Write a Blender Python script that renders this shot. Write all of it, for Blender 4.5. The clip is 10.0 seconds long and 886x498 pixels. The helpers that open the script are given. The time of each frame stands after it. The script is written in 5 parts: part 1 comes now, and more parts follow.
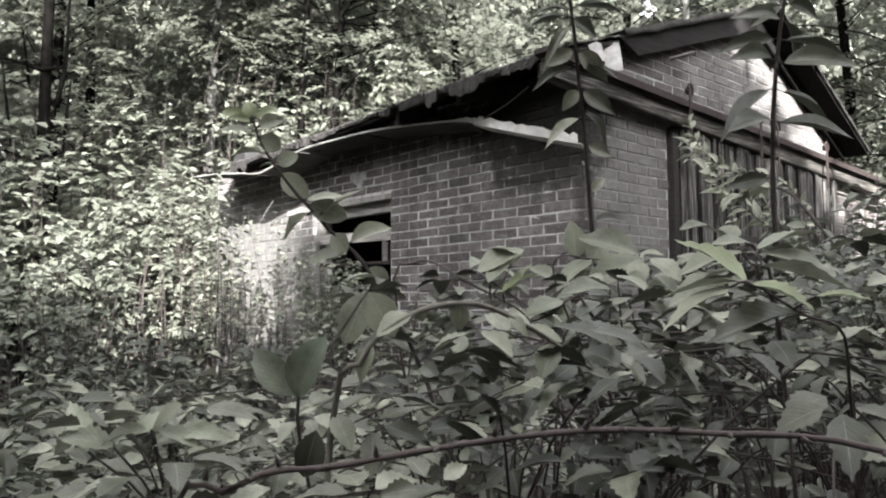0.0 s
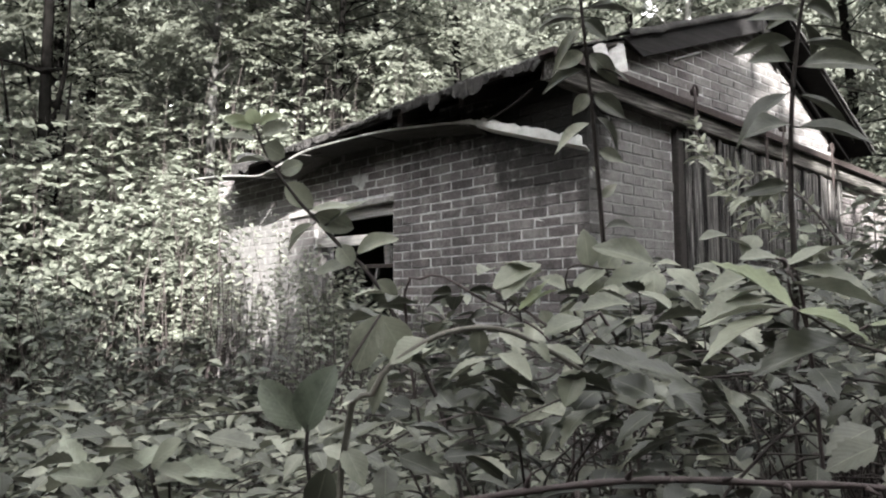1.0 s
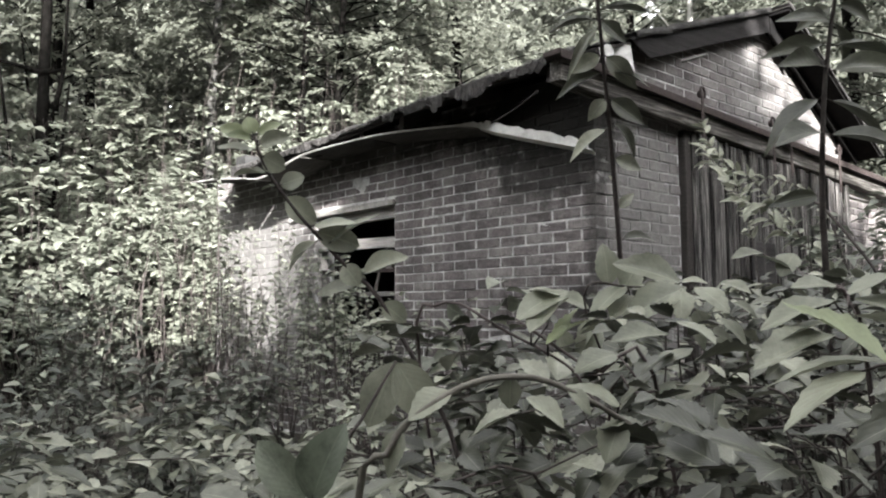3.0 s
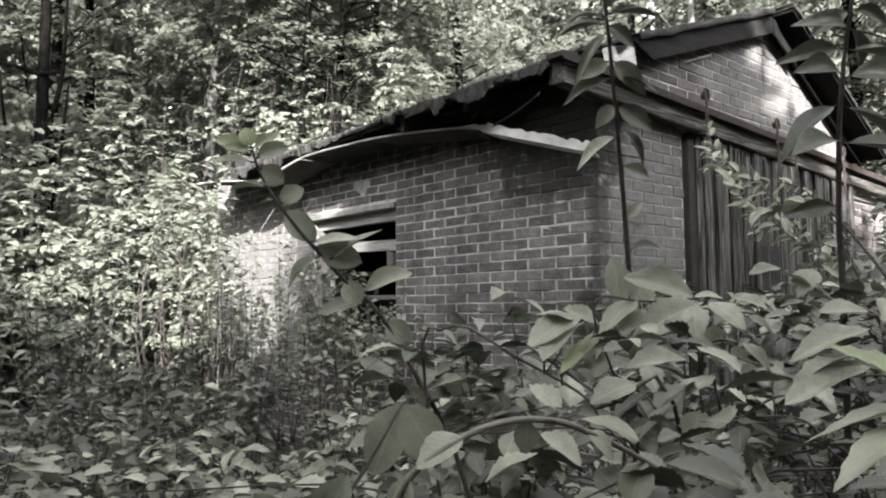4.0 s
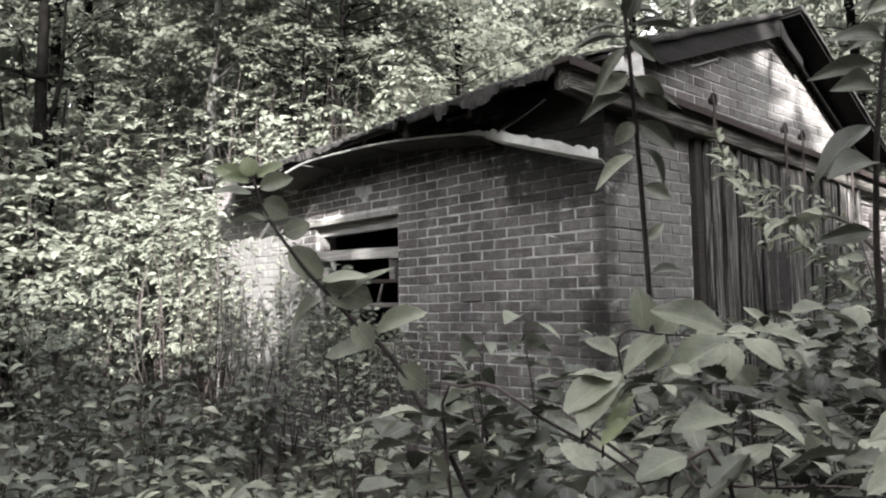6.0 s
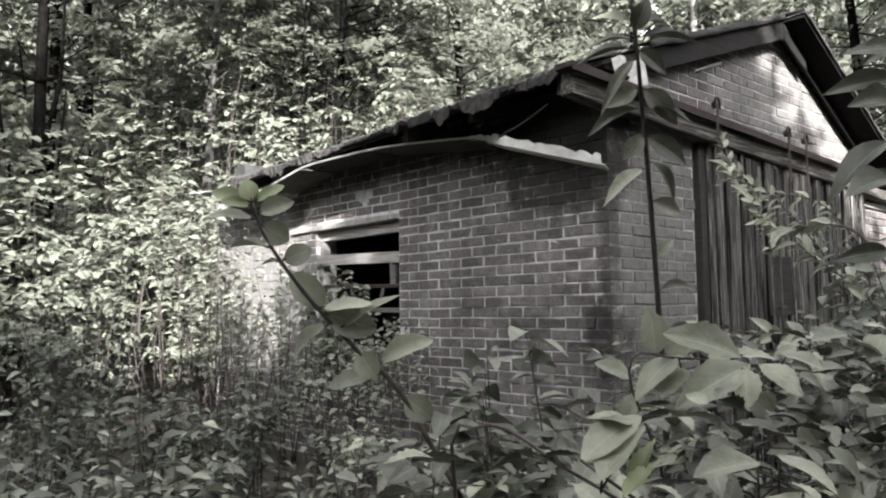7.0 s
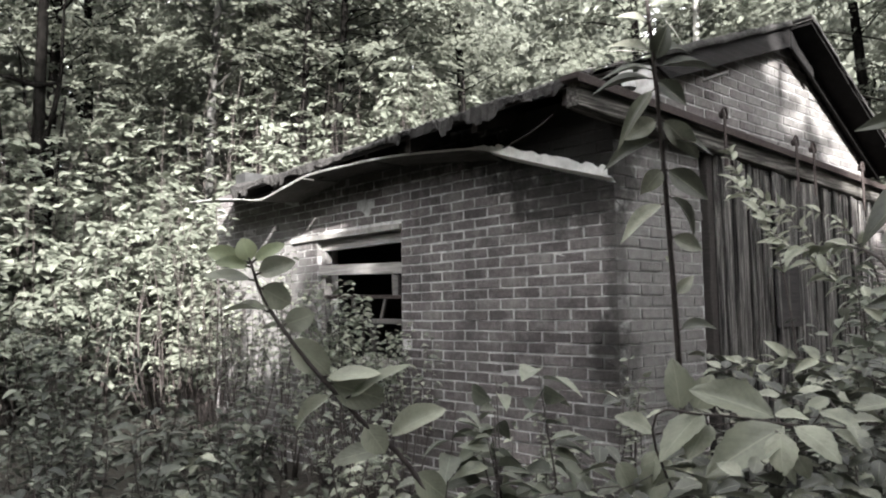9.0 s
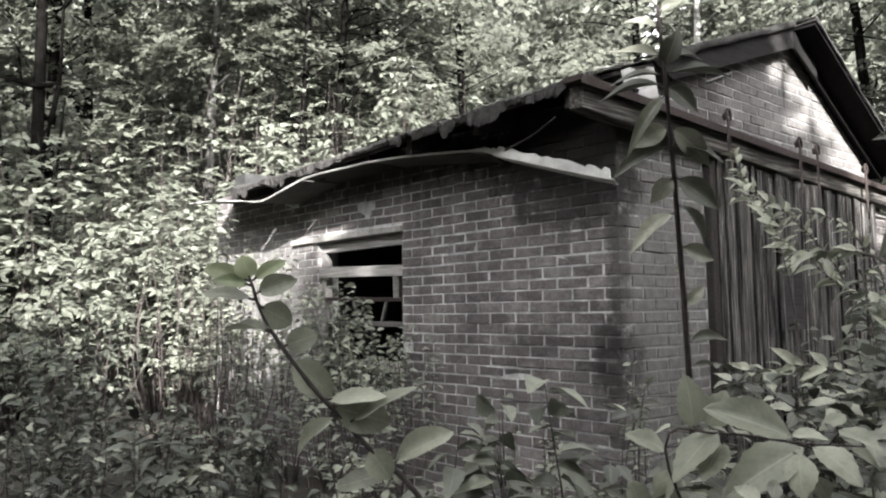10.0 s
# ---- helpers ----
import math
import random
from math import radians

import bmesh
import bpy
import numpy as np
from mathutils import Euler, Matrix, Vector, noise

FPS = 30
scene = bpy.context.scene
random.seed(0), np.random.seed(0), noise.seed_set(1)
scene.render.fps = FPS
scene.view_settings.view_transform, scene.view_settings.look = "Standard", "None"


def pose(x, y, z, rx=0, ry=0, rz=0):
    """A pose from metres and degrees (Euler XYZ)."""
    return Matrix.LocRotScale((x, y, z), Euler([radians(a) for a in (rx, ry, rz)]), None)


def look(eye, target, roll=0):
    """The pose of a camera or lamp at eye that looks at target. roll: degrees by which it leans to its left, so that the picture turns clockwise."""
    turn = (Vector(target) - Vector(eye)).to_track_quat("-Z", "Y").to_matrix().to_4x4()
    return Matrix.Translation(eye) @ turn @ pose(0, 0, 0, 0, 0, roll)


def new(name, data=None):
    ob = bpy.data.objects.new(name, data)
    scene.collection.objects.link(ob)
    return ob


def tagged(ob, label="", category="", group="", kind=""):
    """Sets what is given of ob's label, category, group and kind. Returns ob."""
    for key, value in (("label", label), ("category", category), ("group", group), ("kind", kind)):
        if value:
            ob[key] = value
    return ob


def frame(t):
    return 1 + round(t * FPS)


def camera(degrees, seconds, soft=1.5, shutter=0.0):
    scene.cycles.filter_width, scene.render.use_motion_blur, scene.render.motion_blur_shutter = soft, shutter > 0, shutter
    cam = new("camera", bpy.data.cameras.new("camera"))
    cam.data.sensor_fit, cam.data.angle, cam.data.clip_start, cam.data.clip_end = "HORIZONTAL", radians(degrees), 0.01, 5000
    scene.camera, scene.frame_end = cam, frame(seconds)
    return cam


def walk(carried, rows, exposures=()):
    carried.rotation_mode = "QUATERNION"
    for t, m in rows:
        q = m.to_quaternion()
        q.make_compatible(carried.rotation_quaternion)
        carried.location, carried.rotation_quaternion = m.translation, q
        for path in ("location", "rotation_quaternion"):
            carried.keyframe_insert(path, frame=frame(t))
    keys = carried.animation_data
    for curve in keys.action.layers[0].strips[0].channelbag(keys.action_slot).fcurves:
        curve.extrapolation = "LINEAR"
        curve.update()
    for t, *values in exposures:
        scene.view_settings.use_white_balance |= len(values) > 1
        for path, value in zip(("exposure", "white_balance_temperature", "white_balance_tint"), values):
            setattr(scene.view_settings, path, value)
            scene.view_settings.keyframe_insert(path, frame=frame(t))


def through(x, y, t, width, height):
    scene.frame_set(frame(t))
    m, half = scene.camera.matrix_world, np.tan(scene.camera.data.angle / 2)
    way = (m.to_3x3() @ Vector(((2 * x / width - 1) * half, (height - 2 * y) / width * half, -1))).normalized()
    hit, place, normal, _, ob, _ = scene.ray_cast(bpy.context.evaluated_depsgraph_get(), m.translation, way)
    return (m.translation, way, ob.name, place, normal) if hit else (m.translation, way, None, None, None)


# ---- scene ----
cam = camera(60.0, 10.0, soft=2.1)
PATH = [
    (0, (-3.701, -2.865, 1.009), (-2.376, -1.375, 1.163), -0.3),
    (0.5, (-3.692, -2.844, 1.021), (-2.367, -1.354, 1.176), -0.4),
    (1, (-3.682, -2.821, 1.031), (-2.359, -1.33, 1.186), -0.4),
    (1.5, (-3.669, -2.8, 1.038), (-2.344, -1.31, 1.195), -0.6),
    (2, (-3.662, -2.781, 1.046), (-2.338, -1.29, 1.203), -0.4),
    (2.5, (-3.651, -2.761, 1.055), (-2.327, -1.27, 1.212), -0.4),
    (4, (-3.614, -2.704, 1.093), (-2.291, -1.212, 1.25), -0.5),
    (4.5, (-3.606, -2.686, 1.107), (-2.284, -1.193, 1.264), -0.5),
    (5, (-3.599, -2.669, 1.12), (-2.276, -1.177, 1.278), -0.5),
    (5.5, (-3.588, -2.648, 1.134), (-2.265, -1.156, 1.292), -0.6),
    (7, (-3.561, -2.597, 1.186), (-2.238, -1.105, 1.345), -0.7),
    (7.5, (-3.551, -2.579, 1.206), (-2.228, -1.088, 1.365), -0.7),
    (8, (-3.542, -2.564, 1.228), (-2.22, -1.072, 1.387), -0.7),
    (8.5, (-3.534, -2.549, 1.248), (-2.212, -1.057, 1.409), -0.8),
    (9, (-3.526, -2.536, 1.266), (-2.205, -1.043, 1.427), -0.8),
    (9.5, (-3.517, -2.52, 1.28), (-2.196, -1.027, 1.44), -0.8),
    (10, (-3.51, -2.505, 1.289), (-2.189, -1.012, 1.449), -0.8),
]
walk(cam, [(t, look(eye, target, roll)) for t, eye, target, roll in PATH], [(0.0, 3.3), (4.0, 3.24), (10.0, 3.2)])

# ---------------------------------------------------------------- light
SUN_WAY = Vector((-0.60, -0.90, 0.60)).normalized()      # towards the sun
world = bpy.data.worlds.new("world")
scene.world = world
world.use_nodes = True
wn = world.node_tree
sky = wn.nodes.new("ShaderNodeTexSky")
sky.sky_type = 'NISHITA'
sky.sun_disc = False
sky.sun_elevation = math.asin(SUN_WAY.z)
sky.sun_rotation = math.atan2(SUN_WAY.x, SUN_WAY.y)
sky.air_density, sky.dust_density = 1.0, 3.0
pale = wn.nodes.new("ShaderNodeHueSaturation")
pale.inputs["Saturation"].default_value = 0.05
wn.links.new(sky.outputs[0], pale.inputs["Color"])
wn.links.new(pale.outputs[0], wn.nodes["Background"].inputs[0])
wn.nodes["Background"].inputs[1].default_value = 0.106
sun_data = bpy.data.lights.new("sun", 'SUN')
sun_data.energy, sun_data.angle, sun_data.color = 3.1, radians(0.6), (1.0, 0.975, 0.945)
sun = new("sun", sun_data)
sun.matrix_world = look(SUN_WAY * 40, (0, 0, 0))

# ---------------------------------------------------------------- materials


class Mat:
    """A small wrapper to write node materials in few lines."""

    def __init__(self, name, rough=0.8, metal=0.0, spec=0.3):
        self.m = bpy.data.materials.new(name)
        self.m.use_nodes = True
        self.t = self.m.node_tree
        self.b = self.t.nodes["Principled BSDF"]
        self.b.inputs["Roughness"].default_value = rough
        self.b.inputs["Metallic"].default_value = metal
        self.b.inputs["Specular IOR Level"].default_value = spec
        self.out = self.t.nodes["Material Output"]

    def n(self, kind, **values):
        node = self.t.nodes.new(kind)
        for k, v in values.items():
            node.inputs[k.replace("_", " ")].default_value = v
        return node

    def link(self, a, b):
        self.t.links.new(a, b)

    def coords(self, scale=(1, 1, 1), world=True):
        src = self.n("ShaderNodeNewGeometry").outputs["Position"] if world else self.n("ShaderNodeTexCoord").outputs["Object"]
        mp = self.n("ShaderNodeMapping")
        mp.inputs["Scale"].default_value = scale
        self.link(src, mp.inputs["Vector"])
        return mp.outputs["Vector"]

    def noise(self, scale, detail=4.0, rough=0.6, vec=None):
        nd = self.n("ShaderNodeTexNoise", Scale=scale, Detail=detail, Roughness=rough)
        if vec is not None:
            self.link(vec, nd.inputs["Vector"])
        return nd.outputs["Fac"]

    def ramp(self, fac, stops):
        r = self.n("ShaderNodeValToRGB")
        e = r.color_ramp.elements
        while len(e) < len(stops):
            e.new(0.5)
        for i, (p, c) in enumerate(stops):
            e[i].position = p
            e[i].color = (*c, 1) if len(c) == 3 else c
        self.link(fac, r.inputs["Fac"])
        return r.outputs["Color"]

    def mix(self, fac, a, b, kind='MIX'):
        m = self.n("ShaderNodeMix")
        m.data_type, m.blend_type = 'RGBA', kind
        for val, sock in ((fac, m.inputs[0]), (a, m.inputs[6]), (b, m.inputs[7])):
            if hasattr(val, "is_output"):
                self.link(val, sock)
            else:
                sock.default_value = val if not isinstance(val, tuple) or len(val) == 4 else (*val, 1)
        return m.outputs[2]

    def math(self, op, a, b=0.0):
        m = self.n("ShaderNodeMath")
        m.operation = op
        for val, sock in ((a, m.inputs[0]), (b, m.inputs[1])):
            if hasattr(val, "is_output"):
                self.link(val, sock)
            else:
                sock.default_value = val
        return m.outputs[0]

    def colour(self, c):
        self.link(c, self.b.inputs["Base Color"])

    def bump(self, height, strength=0.3, dist=0.004):
        bp = self.n("ShaderNodeBump", Strength=strength, Distance=dist)
        self.link(height, bp.inputs["Height"])
        self.link(bp.outputs[0], self.b.inputs["Normal"])

    def grey(self, v):
        return (v, v, v)


def leaf_material(name, dark, light, island=True, gloss=0.42, through=0.3, veins=True, blotch=14.0, spec=0.45, skew=0.5):
    m = Mat(name, rough=gloss, spec=spec)
    rnd = m.n("ShaderNodeNewGeometry").outputs["Random Per Island"] if island else m.n("ShaderNodeObjectInfo").outputs["Random"]
    base = m.ramp(rnd, [(0.0, dark), (0.6, tuple(a + (b - a) * skew for a, b in zip(dark, light))), (1.0, light)])
    spots = m.noise(blotch, 8, 0.75, m.coords())
    base = m.mix(0.68, base, m.ramp(spots, [(0.3, (0.25, 0.25, 0.24)), (0.5, (0.8, 0.8, 0.8)), (0.72, (1.2, 1.2, 1.17))]), 'MULTIPLY')
    if veins:
        uv = m.n("ShaderNodeUVMap").outputs["UV"]
        sep = m.n("ShaderNodeSeparateXYZ")
        m.link(uv, sep.inputs[0])
        across = m.math('ABSOLUTE', m.math('SUBTRACT', sep.outputs[0], 0.5))
        mid = m.math('LESS_THAN', across, 0.022)
        slant = m.math('SUBTRACT', sep.outputs[1], m.math('MULTIPLY', across, 0.75))
        side = m.math('LESS_THAN', m.math('FRACT', m.math('MULTIPLY', slant, 8.0)), 0.10)
        vein = m.math('MAXIMUM', mid, m.math('MULTIPLY', side, 0.12))
        base = m.mix(m.math('MULTIPLY', vein, 0.16), base, tuple(min(1, c * 1.7) for c in light))
        wave = m.math('PINGPONG', m.math('MULTIPLY', slant, 8.0), 0.5)
        m.bump(m.math('ADD', m.math('MULTIPLY', wave, 0.7), m.math('MULTIPLY', spots, 0.8)), 0.13, 0.003)
    m.colour(base)
    tr = m.n("ShaderNodeBsdfTranslucent")
    m.link(base, tr.inputs["Color"])
    mx = m.n("ShaderNodeMixShader", Fac=through)
    m.link(m.b.outputs[0], mx.inputs[1])
    m.link(tr.outputs[0], mx.inputs[2])
    m.link(mx.outputs[0], m.out.inputs["Surface"])
    return m.m


def wall_blot(m, vec, centre, size, strength):
    """A ragged blot round a place on a wall, 0 to strength: dirt, limewash or painted eave shade."""
    sub = m.n("ShaderNodeVectorMath")
    sub.operation = 'SUBTRACT'
    m.link(vec, sub.inputs[0])
    sub.inputs[1].default_value = centre
    div = m.n("ShaderNodeVectorMath")
    div.operation = 'DIVIDE'
    m.link(sub.outputs[0], div.inputs[0])
    div.inputs[1].default_value = size
    ln = m.n("ShaderNodeVectorMath")
    ln.operation = 'LENGTH'
    m.link(div.outputs[0], ln.inputs[0])
    rag = m.math('ADD', ln.outputs["Value"], m.math('MULTIPLY', m.math('SUBTRACT', m.noise(9, 5, 0.7, vec), 0.5), 1.3))
    return m.math('MULTIPLY', m.math('SUBTRACT', 1.0, m.n_smooth(rag)), strength)


def n_smooth(self, v):
    mr = self.n("ShaderNodeMapRange")
    mr.interpolation_type = 'SMOOTHSTEP'
    mr.inputs["From Min"].default_value, mr.inputs["From Max"].default_value = 0.45, 1.1
    self.link(v, mr.inputs["Value"])
    return mr.outputs["Result"]


Mat.n_smooth = n_smooth

# wall stains; the blots under the eave put its shade into the colour
STAINS_AND_SHADE = [((0.0, 0.30, 1.98), (0.3, 0.66, 0.30), 0.82), ((0.0, 0.0, 2.12), (0.35, 0.3, 0.30), 0.6), ((0.0, 0.08, 0.98), (0.3, 0.15, 0.30), 0.78), ((0.0, 0.0, 1.45), (0.12, 0.09, 0.6), 0.55),
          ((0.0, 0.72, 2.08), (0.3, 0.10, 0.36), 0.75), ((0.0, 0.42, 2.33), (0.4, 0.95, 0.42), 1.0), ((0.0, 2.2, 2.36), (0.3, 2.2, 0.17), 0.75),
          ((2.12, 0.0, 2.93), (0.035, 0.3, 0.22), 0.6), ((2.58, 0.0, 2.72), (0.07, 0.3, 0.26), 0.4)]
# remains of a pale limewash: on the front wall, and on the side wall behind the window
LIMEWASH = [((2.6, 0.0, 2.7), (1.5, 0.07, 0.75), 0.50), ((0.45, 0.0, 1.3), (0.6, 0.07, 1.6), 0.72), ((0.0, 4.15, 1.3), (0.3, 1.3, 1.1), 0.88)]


def masonry(name, island, mortar=False):
    m = Mat(name, rough=0.9, spec=0.2)
    pos = m.coords()
    if mortar:
        c = m.mix(0.7, m.ramp(m.noise(9, 5, 0.7, pos), [(0.3, (0.45, 0.45, 0.45)), (0.65, (1.15, 1.15, 1.15))]), m.ramp(m.noise(30, 5, 0.7, pos), [(0.3, (0.14, 0.136, 0.132)), (0.7, (0.345, 0.335, 0.327))]), 'MULTIPLY')
    else:
        rnd = m.n("ShaderNodeNewGeometry").outputs["Random Per Island"] if island else m.n("ShaderNodeObjectInfo").outputs["Random"]
        c = m.ramp(rnd, [(0.0, (0.080, 0.071, 0.072)), (0.3, (0.106, 0.095, 0.095)), (0.7, (0.134, 0.121, 0.120)), (1.0, (0.172, 0.158, 0.156))])
        c = m.mix(0.75, c, m.ramp(m.noise(42, 6, 0.7, pos), [(0.25, (0.35, 0.35, 0.36)), (0.55, (1, 1, 1)), (0.75, (1.7, 1.65, 1.62))]), 'MULTIPLY')
        lime = m.math('MULTIPLY', m.ramp(m.noise(7, 6, 0.75, pos), [(0.48, (0, 0, 0)), (0.72, (1, 1, 1))]), 0.55)
        c = m.mix(lime, c, (0.30, 0.285, 0.28))
    c = m.mix(0.6, c, m.ramp(m.noise(2.2, 6, 0.7, pos), [(0.32, (0.42, 0.42, 0.43)), (0.66, (1.25, 1.25, 1.24))]), 'MULTIPLY')
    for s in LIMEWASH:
        c = m.mix(wall_blot(m, pos, *s), c, m.ramp(m.noise(16, 6, 0.75, pos), [(0.3, (0.10, 0.097, 0.094)), (0.7, (0.215, 0.209, 0.203))]))
    for s in STAINS_AND_SHADE:
        c = m.mix(wall_blot(m, pos, *s), c, (0.018, 0.017, 0.016))
    m.colour(c)
    m.bump(m.math('ADD', m.noise(120, 5, 0.75, pos), m.math('MULTIPLY', m.noise(28, 3, 0.6, pos), 1.5)), 0.8, 0.006)
    return m.m


def wood(name, dark, light, axis=2, rough=0.85, steep=False):
    m = Mat(name, rough=rough, spec=0.2)
    sc = [60, 60, 60]
    sc[axis] = 2.5
    pos = m.coords(tuple(sc))
    grain = m.noise(1.0, 6, 0.7, pos)
    rnd = m.n("ShaderNodeObjectInfo").outputs["Random"]
    c = m.ramp(grain, [(0.42, dark), (0.52, tuple(a * .7 + b * .3 for a, b in zip(dark, light))), (0.64, light)] if steep else [(0.28, dark), (0.5, tuple((a + b) / 2 for a, b in zip(dark, light))), (0.72, light)])
    c = m.mix(0.8, c, m.ramp(rnd, [(0.0, (0.3, 0.3, 0.3)), (1.0, (1.3, 1.3, 1.3))]), 'MULTIPLY')
    c = m.mix(0.6, c, m.ramp(m.noise(3, 5, 0.7, m.coords()), [(0.3, (0.45, 0.45, 0.45)), (0.65, (1, 1, 1))]), 'MULTIPLY')
    m.colour(c)
    m.bump(grain, 0.9, 0.006)
    return m.m


def plain(name, a, b, scale=12.0, rough=0.8, metal=0.0, bump=0.4, dist=0.005, spec=0.3):
    m = Mat(name, rough=rough, metal=metal, spec=spec)
    pos = m.coords()
    f = m.noise(scale, 6, 0.7, pos)
    c = m.ramp(f, [(0.3, a), (0.7, b)])
    c = m.mix(0.5, c, m.ramp(m.noise(scale / 6, 4, 0.6, pos), [(0.3, (0.55, 0.55, 0.55)), (0.7, (1.1, 1.1, 1.1))]), 'MULTIPLY')
    m.colour(c)
    m.bump(m.noise(scale * 5, 5, 0.7, pos), bump, dist)
    return m.m


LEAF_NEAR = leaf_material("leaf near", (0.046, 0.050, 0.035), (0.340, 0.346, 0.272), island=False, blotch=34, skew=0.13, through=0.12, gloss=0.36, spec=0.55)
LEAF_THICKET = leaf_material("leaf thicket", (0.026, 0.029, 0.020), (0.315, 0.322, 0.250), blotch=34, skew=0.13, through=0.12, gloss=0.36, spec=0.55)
LEAF_DARK = leaf_material("leaf dark", (0.095, 0.112, 0.082), (0.16, 0.18, 0.135), island=False, blotch=70, through=0.1, gloss=0.5, spec=0.3)
LEAF_LOW = leaf_material("leaf low", (0.020, 0.024, 0.018), (0.270, 0.286, 0.230), through=0.12, skew=0.30)
LEAF_MID = leaf_material("leaf shrub", (0.028, 0.034, 0.025), (0.200, 0.218, 0.172), veins=False, through=0.18, skew=0.35)
LEAF_THIN = leaf_material("leaf sapling", (0.080, 0.090, 0.070), (0.27, 0.288, 0.232), veins=False)
# lit copy of the sapling leaf: sky light put into a paler colour
LEAF_THIN_LIT = leaf_material("leaf sapling sky-lit", (0.13, 0.142, 0.112), (0.36, 0.38, 0.305), veins=False)
LEAF_NEARBY = leaf_material("leaf herb", (0.05, 0.056, 0.042), (0.26, 0.275, 0.215), blotch=30, through=0.15)
LEAF_PALE = leaf_material("leaf pale", (0.100, 0.109, 0.087), (0.20, 0.212, 0.175), veins=False, gloss=0.6, spec=0.2)
LEAF_FAR = leaf_material("leaf far", (0.095, 0.101, 0.082), (0.155, 0.164, 0.136), veins=False, blotch=0.8, through=0.5, gloss=0.65, spec=0.12)
LEAF_SOFT = leaf_material("leaf soft", (0.205, 0.215, 0.165), (0.355, 0.366, 0.288), island=False, blotch=22, through=0.2)
LEAF_WOODS = leaf_material("leaf woods", (0.095, 0.101, 0.085), (0.175, 0.184, 0.156), veins=False, blotch=0.35, through=0.3, gloss=0.7, spec=0.1)
LEAF_PALEST = leaf_material("leaf palest", (0.36, 0.385, 0.30), (0.42, 0.445, 0.35), island=False, blotch=26, through=0.25)
# paler low leaf: sheen of the sky is put into its colour
LEAF_SHEEN = leaf_material("leaf low sky sheen", (0.075, 0.080, 0.060), (0.37, 0.378, 0.300), blotch=34, through=0.15, gloss=0.36, spec=0.55, skew=0.4)
LEAF_YOUNG = leaf_material("leaf young", (0.24, 0.275, 0.165), (0.33, 0.37, 0.225), island=False)
STEM = plain("stem bark", (0.030, 0.025, 0.024), (0.075, 0.062, 0.058), 60)
CANE = plain("bramble cane", (0.060, 0.046, 0.045), (0.115, 0.090, 0.088), 70, rough=0.6)
CANE_DARK = plain("dark cane", (0.024, 0.019, 0.018), (0.075, 0.060, 0.055), 50, rough=0.6)
CANE_PALE = plain("pale cane", (0.13, 0.12, 0.10), (0.24, 0.225, 0.195), 60, rough=0.6)
# far below bark's own tone: the forest shade is put into this colour
BARK = plain("shade-dark tree bark", (0.0025, 0.0023, 0.0021), (0.011, 0.0102, 0.0095), 9, rough=0.95, bump=1.0, dist=0.03, spec=0.0)
# the pale patches stand in for sunlight on the trunk
BARK_SUN_PATCHED = plain("sun-patched bark", (0.012, 0.011, 0.010), (0.10, 0.097, 0.092), 2.6, bump=0.8, dist=0.02)
# near black: the shade beneath the roof overhang is put into the board colour
UNDERSIDE_SHADE = plain("underside-shade board", (0.004, 0.0038, 0.0038), (0.012, 0.011, 0.011), 14, rough=0.9, spec=0.08)
BARK_PALE = plain("pale bark", (0.16, 0.155, 0.145), (0.42, 0.41, 0.39), 5, bump=0.8, dist=0.02)
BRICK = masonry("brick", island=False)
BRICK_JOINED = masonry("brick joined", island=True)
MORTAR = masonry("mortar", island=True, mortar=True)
SOIL = plain("leaf litter", (0.020, 0.018, 0.015), (0.075, 0.066, 0.055), 9, bump=1.0, dist=0.03)
PLANK = wood("weathered plank", (0.014, 0.0128, 0.0126), (0.27, 0.256, 0.245), 2, steep=True)
BEAM = wood("weathered beam", (0.045, 0.041, 0.037), (0.38, 0.36, 0.335), 0, steep=True)
DARKWOOD = wood("old dark wood", (0.018, 0.016, 0.016), (0.060, 0.053, 0.050), 1)
SOFFIT = wood("old soffit board", (0.030, 0.028, 0.026), (0.10, 0.095, 0.09), 1)
FASCIA = wood("fascia board", (0.006, 0.0056, 0.0057), (0.032, 0.0295, 0.030), 0)
OLDWOOD = wood("old window wood", (0.05, 0.047, 0.045), (0.17, 0.16, 0.155), 2)
GREYWOOD = wood("grey painted wood", (0.13, 0.125, 0.12), (0.36, 0.345, 0.335), 1)
FELT = plain("roofing felt", (0.016, 0.015, 0.015), (0.062, 0.058, 0.056), 16, bump=0.9, dist=0.02)
RUST = plain("rusty steel", (0.024, 0.019, 0.018), (0.062, 0.048, 0.046), 40, rough=0.75, metal=0.3)
OLDZINC = plain("dull zinc", (0.22, 0.216, 0.21), (0.44, 0.43, 0.42), 18, rough=0.6, metal=0.2)
ZINC = plain("weathered zinc", (0.55, 0.545, 0.53), (0.84, 0.83, 0.81), 14, rough=0.55)
STONE = plain("pale stone", (0.18, 0.174, 0.165), (0.36, 0.347, 0.33), 20)
# near-black so the closed room reads dark: its shade put into the colour
PLASTER = plain("room-shade plaster", (0.02, 0.02, 0.02), (0.05, 0.05, 0.05), 8)

# ---------------------------------------------------------------- builders
rng = np.random.default_rng(7)


def adopt(ob, parent):
    """Puts ob under its parent; what is built stays in the place's own coordinates."""
    ob.parent = parent
    if parent is not None and parent.parent is None and parent.data is None:
        ob.matrix_parent_inverse = Matrix.Translation(-parent.location)


